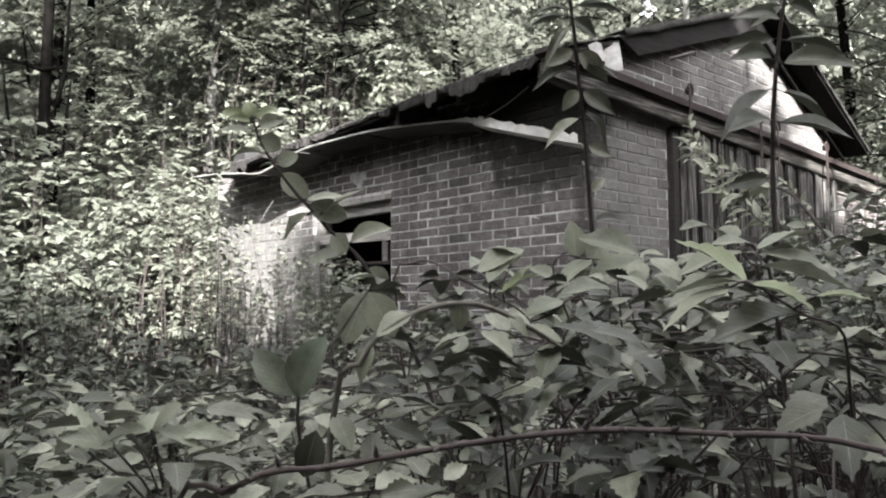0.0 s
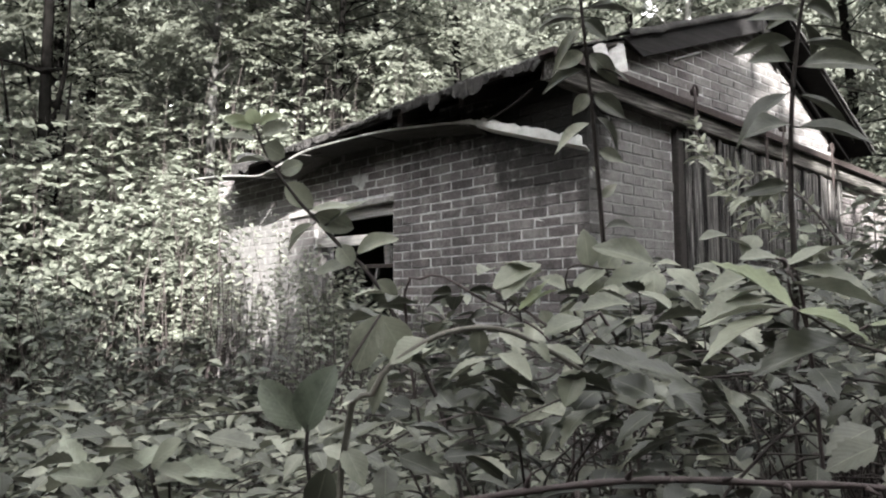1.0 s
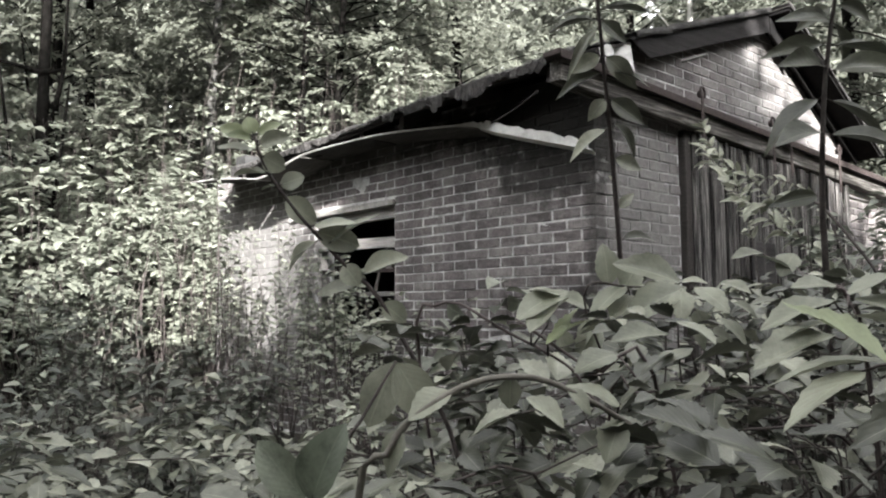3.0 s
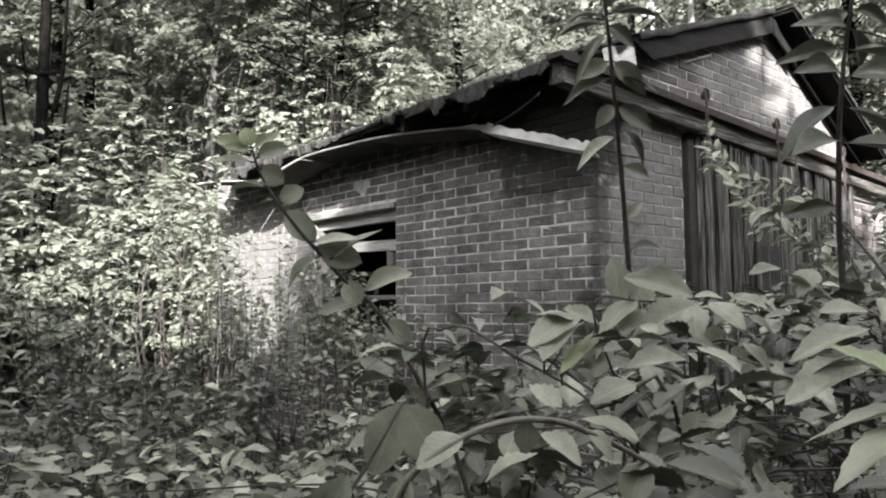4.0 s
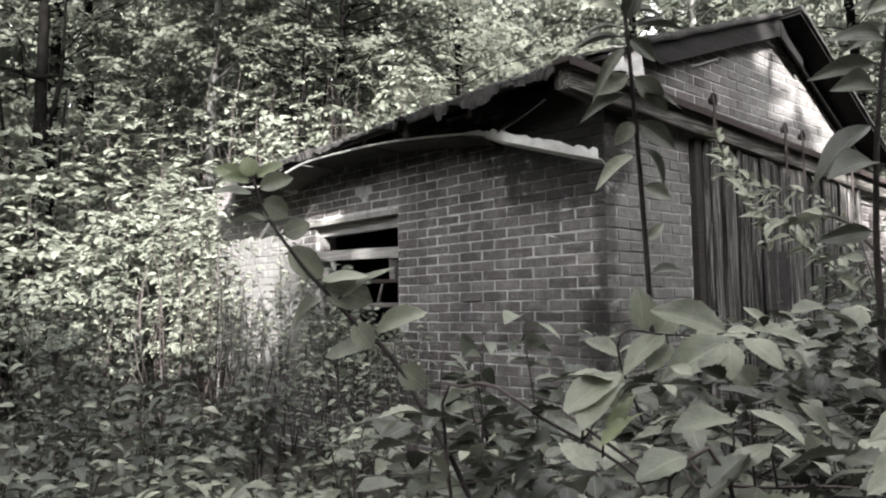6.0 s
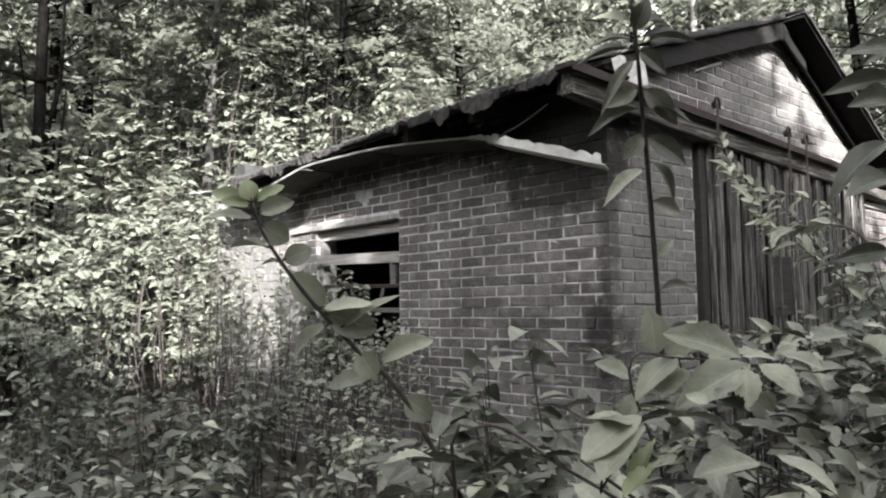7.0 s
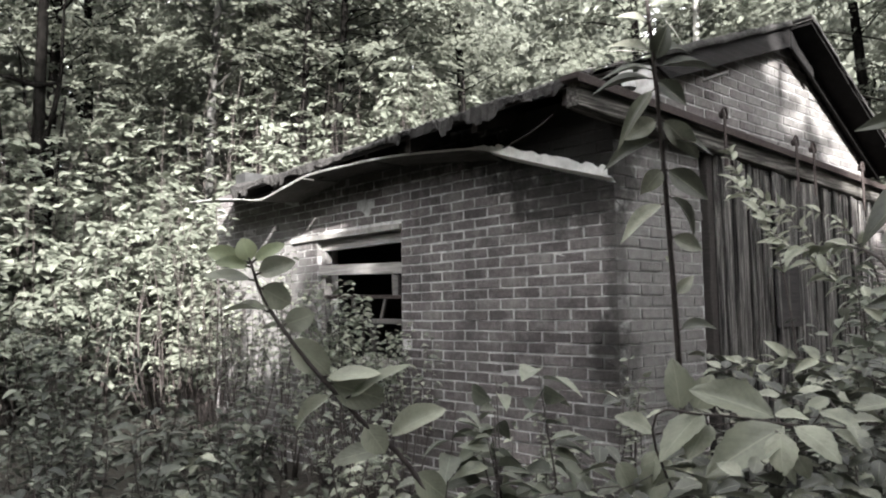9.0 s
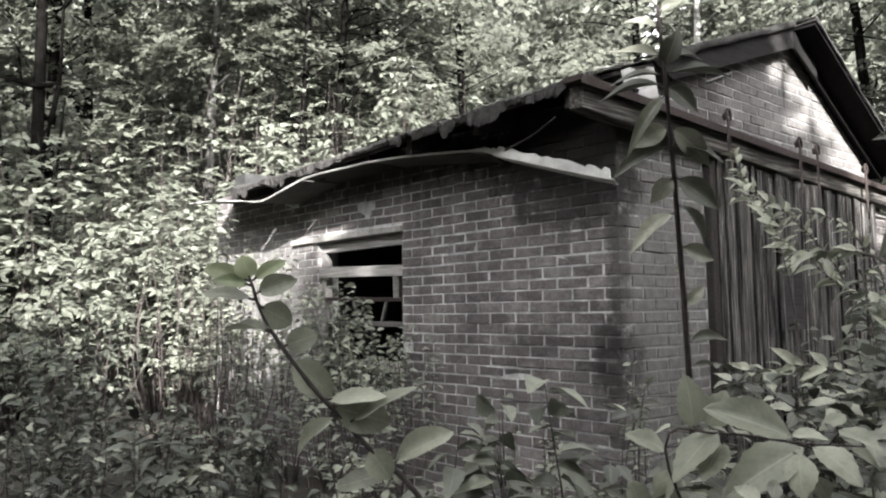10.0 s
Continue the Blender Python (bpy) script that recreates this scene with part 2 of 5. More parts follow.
def link_mesh(name, verts, faces, material, parent=None, uv=None, smooth=False):
    me = bpy.data.meshes.new(name)
    me.from_pydata([tuple(v) for v in verts] if not isinstance(verts, np.ndarray) else verts.tolist(), [], faces if isinstance(faces, list) else faces.tolist())
    if uv is not None:
        lay = me.uv_layers.new(name="UVMap")
        lay.data.foreach_set("uv", np.asarray(uv, dtype=np.float32).ravel())
    if smooth:
        me.polygons.foreach_set("use_smooth", [True] * len(me.polygons))
    me.materials.append(material)
    ob = new(name, me)
    adopt(ob, parent)
    return ob


def part(name, bm, material, parent, label=""):
    me = bpy.data.meshes.new(name)
    bm.to_mesh(me)
    bm.free()
    me.materials.append(material)
    ob = new(name, me)
    adopt(ob, parent)
    return tagged(ob, label)


def box(bm, x0, x1, y0, y1, z0, z1, bevel=0.0, jitter=0.0):
    made = bmesh.ops.create_cube(bm, size=1.0)["verts"]
    for v in made:
        v.co = Vector((x0 + (v.co.x + .5) * (x1 - x0), y0 + (v.co.y + .5) * (y1 - y0), z0 + (v.co.z + .5) * (z1 - z0)))
        if jitter:
            v.co += Vector([random.uniform(-jitter, jitter) for _ in range(3)])
    if bevel:
        edges = list({e for v in made for e in v.link_edges})
        bmesh.ops.bevel(bm, geom=edges, offset=bevel, segments=1, affect='EDGES')
    return made


def one_box(name, dims, material, parent, label="", bevel=0.004, jitter=0.0):
    bm = bmesh.new()
    box(bm, *dims, bevel=bevel, jitter=jitter)
    return part(name, bm, material, parent, label)


def tube(points, radii, sides=6):
    """Vertices and faces of a bent, tapered tube."""
    pts = np.asarray(points, float)
    rad = np.broadcast_to(np.asarray(radii, float), (len(pts),))
    tan = np.gradient(pts, axis=0)
    tan /= np.linalg.norm(tan, axis=1)[:, None] + 1e-9
    ref = np.where(np.abs(tan[:, 2:3]) > 0.9, [[1.0, 0, 0]], [[0, 0, 1.0]])
    a = np.cross(tan, ref)
    a /= np.linalg.norm(a, axis=1)[:, None] + 1e-9
    b = np.cross(tan, a)
    ang = np.linspace(0, 2 * np.pi, sides, endpoint=False)
    v = pts[:, None] + rad[:, None, None] * (np.cos(ang)[None, :, None] * a[:, None] + np.sin(ang)[None, :, None] * b[:, None])
    n = len(pts)
    faces = [(i * sides + j, i * sides + (j + 1) % sides, (i + 1) * sides + (j + 1) % sides, (i + 1) * sides + j) for i in range(n - 1) for j in range(sides)]
    faces.append(tuple(range(sides))[::-1])
    faces.append(tuple((n - 1) * sides + j for j in range(sides)))
    return v.reshape(-1, 3), faces


def tubes(name, list_of_tubes, material, parent, sides=6, label=""):
    vs, fs, k = [], [], 0
    for pts, rad in list_of_tubes:
        v, f = tube(pts, rad, sides)
        vs.append(v)
        fs += [tuple(i + k for i in face) for face in f]
        k += len(v)
    return tagged(link_mesh(name, np.concatenate(vs), fs, material, parent, smooth=True), label)


def spline(points, n):
    """A smooth line through a few points."""
    p = np.asarray(points, float)
    p = np.vstack([2 * p[0] - p[1], p, 2 * p[-1] - p[-2]])
    out = []
    for u in np.linspace(0, len(p) - 3 - 1e-6, n):
        i = int(u)
        f = u - i
        a, b, c, d = p[i:i + 4]
        out.append(0.5 * (2 * b + (c - a) * f + (2 * a - 5 * b + 4 * c - d) * f * f + (3 * b - a - 3 * c + d) * f ** 3))
    return np.array(out)


def leaf_shape(rows, wide, peak=0.42, tip=1.6, curl=0.15, fold=0.12, cols=2, teeth=0.0, twist=0.0):
    """A leaf of length 1 along y, face up z: grid of vertices, quads and uv. wide: its half width."""
    v = np.linspace(0, 1, rows + 1)
    w = wide * np.where(v < peak, np.sin(np.pi / 2 * np.clip(v / peak, 0, 1)) ** 0.75, np.cos(np.pi / 2 * np.clip((v - peak) / (1 - peak), 0, 0.999)) ** (tip * 0.55))
    u = np.linspace(-1, 1, 2 * cols + 1)
    uu, vv = np.meshgrid(u, v)
    ww = w[:, None] * (1 + teeth * ((np.arange(rows + 1) % 2)[:, None] * 2 - 1) * (np.abs(uu) > 0.9))
    x = uu * ww
    y = vv + teeth * 0.35 * (np.abs(uu) > 0.9) * ((np.arange(rows + 1) % 2)[:, None])
    z = -curl * vv ** 2 + fold * np.abs(uu) * ww / max(wide, 1e-6) - 0.06 * (np.abs(uu) > 0.9) * np.sin(vv * 9)* wide + twist * uu * ww * vv
    verts = np.stack([x, y, z], -1).reshape(-1, 3)
    c = 2 * cols + 1
    faces = np.array([(i * c + j, i * c + j + 1, (i + 1) * c + j + 1, (i + 1) * c + j) for i in range(rows) for j in range(2 * cols)])
    uv = np.stack([(uu + 1) / 2, vv], -1).reshape(-1, 2)
    return verts, faces, uv


SHAPE_OVAL = [leaf_shape(8, 0.33, 0.45, 1.0, c, f, 2, 0.0, t) for c, f, t in ((0.12, 0.10, 0.1), (0.25, 0.16, -0.2), (0.05, 0.05, 0.2))]
SHAPE_LANCE = [leaf_shape(9, 0.20, 0.40, 1.9, c, f, 2, 0.0, t) for c, f, t in ((0.25, 0.12, 0.1), (0.45, 0.10, -0.3), (0.12, 0.14, 0.25))]
SHAPE_BRAMBLE = [leaf_shape(13, 0.27, 0.36, 1.75, c, f, 2, 0.10, t) for c, f, t in ((0.14, 0.07, 0.25), (0.28, 0.05, -0.45), (0.20, 0.10, 0.45), (0.08, 0.12, -0.25))]
SHAPE_BROAD = [leaf_shape(12, 0.31, 0.42, 1.6, c, f, 3, 0.045, t) for c, f, t in ((0.16, 0.08, 0.25), (0.28, 0.05, -0.35), (0.10, 0.12, 0.3))]
SHAPE_MID = [leaf_shape(4, 0.24, 0.42, 1.6, c, f, 1) for c, f in ((0.2, 0.12), (0.4, 0.1))]


def leaf_plain(wide, bend, cup):
    """The plainest leaf: two bent quads."""
    v = np.array([(0, 0, 0), (wide, 0.3, cup), (wide * .8, 0.68, cup * .6 - bend * .4), (0, 1, -bend), (-wide * .8, 0.68, cup * .6 - bend * .4), (-wide, 0.3, cup)])
    return v, np.array([(0, 1, 2, 5), (5, 2, 3, 4)]), np.array([(.5, 0), (1, .3), (.9, .68), (.5, 1), (.1, .68), (0, .3)])


SHAPE_FAR = [leaf_plain(0.27, 0.25, 0.04), leaf_plain(0.34, 0.1, 0.09)]


def basis_of(way, normal):
    """Rotation matrices whose y is the leaf's way and z about its normal."""
    y = way / (np.linalg.norm(way, axis=-1, keepdims=True) + 1e-9)
    x = np.cross(y, normal)
    x /= np.linalg.norm(x, axis=-1, keepdims=True) + 1e-9
    z = np.cross(x, y)
    return np.stack([x, y, z], -1)


def foliage(name, base, way, normal, size, shapes, material, parent, label="", with_uv=True):
    """Many leaves as one mesh."""
    rot = basis_of(way, normal)
    pick = rng.integers(0, len(shapes), len(base))
    V, Fc, U, k = [], [], [], 0
    for i, (sv, sf, su) in enumerate(shapes):
        idx = np.nonzero(pick == i)[0]
        if not len(idx):
            continue
        v = np.einsum('nij,kj->nki', rot[idx] * size[idx][:, None, None], sv) + base[idx][:, None]
        f = sf[None] + (np.arange(len(idx)) * len(sv))[:, None, None] + k
        V.append(v.reshape(-1, 3))
        Fc.append(f.reshape(-1, 4))
        U.append(np.tile(su[sf.ravel()], (len(idx), 1)))
        k += len(idx) * len(sv)
    V, Fc, U = np.concatenate(V), np.concatenate(Fc), np.concatenate(U)
    me = bpy.data.meshes.new(name)
    me.vertices.add(len(V))
    me.vertices.foreach_set("co", V.astype(np.float32).ravel())
    me.loops.add(Fc.size)
    me.loops.foreach_set("vertex_index", Fc.astype(np.int32).ravel())
    me.polygons.add(len(Fc))
    me.polygons.foreach_set("loop_start", np.arange(0, Fc.size, 4, dtype=np.int32))
    me.polygons.foreach_set("use_smooth", np.ones(len(Fc), dtype=bool))
    me.update(calc_edges=True)
    if with_uv:
        me.uv_layers.new(name="UVMap").data.foreach_set("uv", U.astype(np.float32).ravel())
    me.materials.append(material)
    ob = new(name, me)
    adopt(ob, parent)
    return tagged(ob, label)


def leaf_meshes(name, shapes, material):
    out = []
    for v, f, uv in shapes:
        me = bpy.data.meshes.new(name)
        me.from_pydata(v.tolist(), [], f.tolist())
        me.uv_layers.new(name="UVMap").data.foreach_set("uv", uv[f.ravel()].astype(np.float32).ravel())
        me.polygons.foreach_set("use_smooth", [True] * len(f))
        me.materials.append(material)
        out.append(me)
    return out


def lay_leaf(mesh, base, way, normal, size, parent, width=1.0, name="leaf"):
    r = basis_of(np.asarray(way, float)[None], np.asarray(normal, float)[None])[0]
    ob = new(name, mesh)
    adopt(ob, parent)
    m = Matrix(r.tolist()).to_4x4() @ Matrix.Diagonal((size * width, size, size, 1))
    m.translation = Vector([float(c) for c in base])
    ob.matrix_basis = m
    return ob


def thing(name, label, category, at=(0, 0, 0), group="", kind=""):
    ob = new(name)
    ob.empty_display_size = 0.1
    ob.location = at
    return tagged(ob, label, category, group, kind)

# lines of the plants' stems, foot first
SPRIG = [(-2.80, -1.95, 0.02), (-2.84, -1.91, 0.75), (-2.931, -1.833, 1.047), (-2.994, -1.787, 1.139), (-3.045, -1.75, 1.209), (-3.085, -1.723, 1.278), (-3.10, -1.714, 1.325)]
STALK = [(-2.06, -1.64, 0.0), (-2.1, -1.662, 0.909), (-2.173, -1.699, 1.228), (-2.23, -1.725, 1.441), (-2.296, -1.755, 1.64), (-2.346, -1.771, 1.823)]
STALK2 = [(-2.08, -2.10, 0.0), (-2.097, -2.122, 1.06), (-2.113, -2.128, 1.25), (-2.12, -2.141, 1.441), (-2.118, -2.158, 1.583), (-2.11, -2.177, 1.702)]
CANE_NEAR = [(-3.56, -2.20, 0.02), (-3.50, -2.33, 0.80), (-3.463, -2.394, 0.893), (-3.414, -2.439, 0.907), (-3.346, -2.501, 0.922), (-3.291, -2.55, 0.929), (-3.236, -2.599, 0.927), (-3.148, -2.676, 0.914), (-3.05, -2.80, 0.84)]
CANE_ARCH = [(-3.32, -2.22, 0.02), (-3.30, -2.25, 0.85), (-3.276, -2.271, 0.96), (-3.254, -2.295, 0.994), (-3.22, -2.313, 1.011), (-3.181, -2.334, 1.012), (-3.137, -2.345, 0.995), (-3.071, -2.347, 0.965), (-2.978, -2.357, 0.912)]
TWIG = [(-0.92, -2.2, 0.0), (-0.93, -1.95, 0.9), (-0.96, -1.70, 1.36), (-0.843, -1.534, 1.46), (-0.698, -1.396, 1.472), (-0.586, -1.229, 1.484), (-0.492, -1.118, 1.556), (-0.319, -0.952, 1.704), (-0.205, -0.802, 1.857)]
TWIG_LOW = [(-0.85, -1.95, 0.0), (-0.86, -1.75, 0.85), (-0.868, -1.599, 1.026), (-0.845, -1.49, 1.061), (-0.858, -1.414, 1.083), (-0.895, -1.314, 1.086), (-0.953, -1.234, 1.07), (-0.992, -1.16, 1.074)]
TWIG_HIGH = [(-0.45, -1.85, 0.0), (-0.46, -1.62, 0.95), (-0.439, -1.467, 1.242), (-0.395, -1.378, 1.302), (-0.415, -1.3, 1.368), (-0.438, -1.222, 1.448)]

TWIG_UPRIGHT = [(0.45, -0.83, 0.0), (0.42, -0.80, 0.8), (0.392, -0.751, 1.376), (0.382, -0.701, 1.630), (0.315, -0.661, 1.818), (0.284, -0.582, 1.954), (0.237, -0.555, 2.096)]
TWIG_MIDDLE = [(0.56, -1.06, 0.0), (0.53, -1.03, 0.8), (0.499, -0.979, 1.366), (0.461, -0.898, 1.554), (0.412, -0.802, 1.699), (0.303, -0.717, 1.808), (0.162, -0.596, 1.840)]
TWIG_SIDE = [(0.59, -1.22, 0.0), (0.56, -1.19, 0.8), (0.529, -1.142, 1.387), (0.482, -1.056, 1.600), (0.438, -0.961, 1.713), (0.324, -0.863, 1.744), (0.213, -0.760, 1.700)]

# ---------------------------------------------------------------- ground
def ground_height(x, y):
    r = math.hypot(x, y)
    rise = max(0.0, 0.55 * x + 0.8 * y - 7.0) * 0.10
    return min(rise, 9.0) + 0.05 * noise.noise((x * 0.6, y * 0.6, 0)) - 0.03


line = np.concatenate([-np.geomspace(700, 12, 10), np.linspace(-10, 14, 49), np.geomspace(16, 700, 10)])
gv = [(x, y, ground_height(x, y)) for y in line for x in line]
gn = len(line)
gf = [(j * gn + i, j * gn + i + 1, (j + 1) * gn + i + 1, (j + 1) * gn + i) for j in range(gn - 1) for i in range(gn - 1)]
ground = tagged(link_mesh("ground", gv, gf, SOIL, smooth=True), "dark forest floor of soil and leaf litter", "ground", kind="structure")

# ---------------------------------------------------------------- the shed
COURSE, BRICK_L, ZERO = 0.0677, 0.226, 1.2
WIDTH, DEPTH, RIDGE_X = 3.60, 5.02, 2.12
EAVE_L, EAVE_R, EAVE_Z, RIDGE_Z = -0.42, 3.86, 2.47, 3.345
SLOPE_L, SLOPE_R = (RIDGE_Z - EAVE_Z) / (RIDGE_X - EAVE_L), (RIDGE_Z - 2.43) / (EAVE_R - RIDGE_X)
WIN_Y0, WIN_Y1, WIN_Z0, WIN_Z1 = 1.918, 3.07, 0.90, 1.87
DOOR_X0, DOOR_X1 = 0.915, 3.60


def roof_z(x):
    return RIDGE_Z - (SLOPE_L * (RIDGE_X - x) if x < RIDGE_X else SLOPE_R * (x - RIDGE_X))


def sag(y):
    return -0.022 * max(0.0, y) - 0.03 * math.sin(max(0, min(1, y / 5.2)) * math.pi)


shed = thing("shed", "small derelict brick shed with a torn felt roof, overgrown by brambles", "shed")


def wall_mesh(name, boxes, label):
    bm = bmesh.new()
    for b in boxes:
        box(bm, *b)
    return part(name, bm, MORTAR, shed, label)


IN = 0.0042
side_wall = wall_mesh("side_wall", [
    (IN, 0.21, IN, WIN_Y0, -0.1, 2.50), (IN, 0.21, WIN_Y1, DEPTH - IN, -0.1, 2.42),
    (IN, 0.21, WIN_Y0, WIN_Y1, -0.1, WIN_Z0 - 0.06), (IN, 0.21, WIN_Y0, WIN_Y1, WIN_Z1 + 0.055, 2.45)], "side wall of dark weathered brick with a window opening")
front_wall = wall_mesh("front_wall", [(0.2101, DOOR_X0 - 0.004, IN, 0.21, -0.1, 2.34)], "gabled brick front wall with a wide doorway")
gb = bmesh.new()
gable = [(0.2101, 2.3401), (WIDTH, 2.3401), (WIDTH, roof_z(WIDTH) - 0.05), (RIDGE_X, RIDGE_Z - 0.05), (0.2101, roof_z(0.21) - 0.05)]
lo = [gb.verts.new((x, IN, z)) for x, z in gable]
hi = [gb.verts.new((x, 0.21, z)) for x, z in gable]
gb.faces.new(lo)
gb.faces.new(hi[::-1])
for i in range(5):
    gb.faces.new((lo[i], hi[i], hi[(i + 1) % 5], lo[(i + 1) % 5]))
bmesh.ops.recalc_face_normals(gb, faces=gb.faces)
gable_core = part("gable", gb, MORTAR, shed)
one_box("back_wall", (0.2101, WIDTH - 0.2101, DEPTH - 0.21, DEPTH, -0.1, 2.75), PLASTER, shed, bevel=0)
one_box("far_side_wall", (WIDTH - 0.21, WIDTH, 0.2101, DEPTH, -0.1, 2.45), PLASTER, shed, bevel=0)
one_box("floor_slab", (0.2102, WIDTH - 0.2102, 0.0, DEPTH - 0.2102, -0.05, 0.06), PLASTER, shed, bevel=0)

# bricks: one mesh for each length and variant, shared by all alike
BRICK_MESH = {}


def brick_mesh(length, variant):
    key = (round(length, 3), variant)
    if key not in BRICK_MESH:
        bm = bmesh.new()
        r = random.Random(hash(key) % 10007)
        low, tall = r.uniform(-.0022, .0022), r.uniform(-.0036, .0022)
        made = box(bm, r.uniform(-.003, .002), length + r.uniform(-.002, .003), 0, 0.103, low, 0.0594 + tall)
        bmesh.ops.bevel(bm, geom=list(bm.edges), offset=0.0042, segments=1, affect='EDGES')
        for v in bm.verts:
            v.co += Vector((r.uniform(-.0036, .0036), r.uniform(-.0022, .0022), r.uniform(-.0030, .0030)))
        me = bpy.data.meshes.new("brick")
        bm.to_mesh(me)
        bm.free()
        me.materials.append(BRICK)
        BRICK_MESH[key] = me
    return BRICK_MESH[key]


def brick_rows():
    """Every brick: wall, place along it, bottom, length."""
    for k in range(-18, 30):
        z = ZERO + k * COURSE + 0.0048
        odd = k % 2 == 1
        # side wall
        if z < 2.43:
            s = 0.0 if odd else 0.113
            while s < DEPTH - 0.03:
                a, b = s, min(s + BRICK_L - 0.0112, DEPTH)
                s += BRICK_L
                if WIN_Z0 - 0.06 < z + 0.03 < WIN_Z1 + 0.05:
                    if a < WIN_Y0 < b:
                        b = WIN_Y0
                    elif a < WIN_Y1 < b:
                        a = WIN_Y1
                    elif WIN_Y0 <= a and b <= WIN_Y1:
                        continue
                if b - a > 0.03:
                    yield "side", a, z, b - a
        # front wall
        s = 0.113 if odd else 0.0
        while s < WIDTH - 0.03:
            a, b = s, min(s + BRICK_L - 0.0112, WIDTH)
            s += BRICK_L
            if z < 2.33:
                if a > DOOR_X0:
                    break
                b = min(b, DOOR_X0)
            if z + 0.03 > roof_z((a + b) / 2) - 0.03 or b - a < 0.03:
                continue
            yield "front", a, z, b - a


rest_v, rest_f = [], []
for where, a, z, length in brick_rows():
    variant = random.randrange(14)
    out = random.gauss(0.0004, 0.0016)
    z += 0.0035 * noise.noise((a * 0.9, z * 3.0, 5 if where == "side" else 8))
    if where == "side":
        m = pose(-out, a + length, z, random.gauss(0, .18), random.gauss(0, .18), -90) @ pose(0, 0, 0)
    else:
        m = pose(a, -out, z, random.gauss(0, .18), random.gauss(0, .18), random.gauss(0, .15))
    if where == "front" or (a < 1.93 and z > 0.52):
        ob = new("brick", brick_mesh(round(length, 2), variant))
        ob.parent = side_wall if where == "side" else (front_wall if z < 2.33 else gable_core)
        ob.matrix_basis = m
    else:
        me = brick_mesh(round(length, 2), variant)
        k = len(rest_v)
        rest_v += [tuple(m @ v.co) for v in me.vertices]
        rest_f += [tuple(i + k for i in p.vertices) for p in me.polygons]
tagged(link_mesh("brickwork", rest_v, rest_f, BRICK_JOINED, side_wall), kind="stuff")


# ---- roof
def slab(name, corners_fn, nx, ny, thick, material, label=""):
    vs, fs = [], []
    for top in (0, 1):
        for j in range(ny + 1):
            for i in range(nx + 1):
                x, y, z = corners_fn(i / nx, j / ny)
                vs.append((x, y, z - (0 if top else thick)))
    n = (nx + 1) * (ny + 1)
    g = lambda i, j: j * (nx + 1) + i
    for j in range(ny):
        for i in range(nx):
            q = (g(i, j), g(i + 1, j), g(i + 1, j + 1), g(i, j + 1))
            fs.append(tuple(n + t for t in q))
            fs.append(q[::-1])
    for i in range(nx):
        fs.append((g(i, 0), g(i + 1, 0), n + g(i + 1, 0), n + g(i, 0)))
        fs.append((g(i + 1, ny), g(i, ny), n + g(i, ny), n + g(i + 1, ny)))
    for j in range(ny):
        fs.append((g(0, j + 1), g(0, j), n + g(0, j), n + g(0, j + 1)))
        fs.append((g(nx, j), g(nx, j + 1), n + g(nx, j + 1), n + g(nx, j)))
    return tagged(link_mesh(name, vs, fs, material, shed), label)


FRONT_Y, SHEET_Y, BACK_Y = -0.06, -0.25, 5.25


def torn(y):
    """How far the eave has crumbled away, at the front corner and towards the back."""
    f = min(1.0, max(0.0, (y - 0.3) / 0.6))
    g = min(1.0, max(0.0, (y - 1.3) / 0.7))
    return 0.13 * (1 - f * f * (3 - 2 * f)) + 0.11 * g * g * (3 - 2 * g) + 0.40 * max(0.0, y - 3.9)


def left_slope(u, v):
    # the front corner of the left slope has broken away
    x = EAVE_L + 0.03 + u * (RIDGE_X - EAVE_L - 0.03)
    front = FRONT_Y if x > 0.36 else -0.05 - 0.04 * math.sin(x * 23)
    y = front + v * (BACK_Y - 0.55 * (1 - u) - front)
    x += torn(y) * (1 - u)
    return x, y, roof_z(x) + sag(y) * (1 - u) - 0.012


def right_slope(u, v):
    x = RIDGE_X + u * (EAVE_R - RIDGE_X)
    y = SHEET_Y + v * (BACK_Y - SHEET_Y)
    return x, y, roof_z(x) - 0.012


slab("roof_deck", left_slope, 26, 14, 0.022, DARKWOOD, "dark rotten roof boards")
slab("roof_deck", right_slope, 4, 8, 0.016, UNDERSIDE_SHADE, "dark rotten roof boards")


def felt_left(u, v):
    x, y, z = left_slope(u, v)
    wob = 0.014 * noise.noise((x * 5, y * 5, 3)) + 0.008 * noise.noise((x * 17, y * 17, 1))
    return x + 0.004, y - (0.012 if v == 0 else 0), z + 0.016 + wob + 0.010


def felt_right(u, v):
    x, y, z = right_slope(u, v)
    return x, y - (0.02 if v == 0 else 0), z + 0.020 + 0.012 * noise.noise((x * 4, y * 4, 9))


slab("roofing_felt", felt_left, 40, 80, 0.008, FELT, "torn dark roofing felt")
slab("roofing_felt", felt_right, 30, 30, 0.008, FELT, "torn dark roofing felt")

# the torn, ragged edge of the felt along the eave
n_edge = 320
ev, ef = [], []
r2 = random.Random(5)
drop, aim, lap = 0.0, 0.03, 0.0
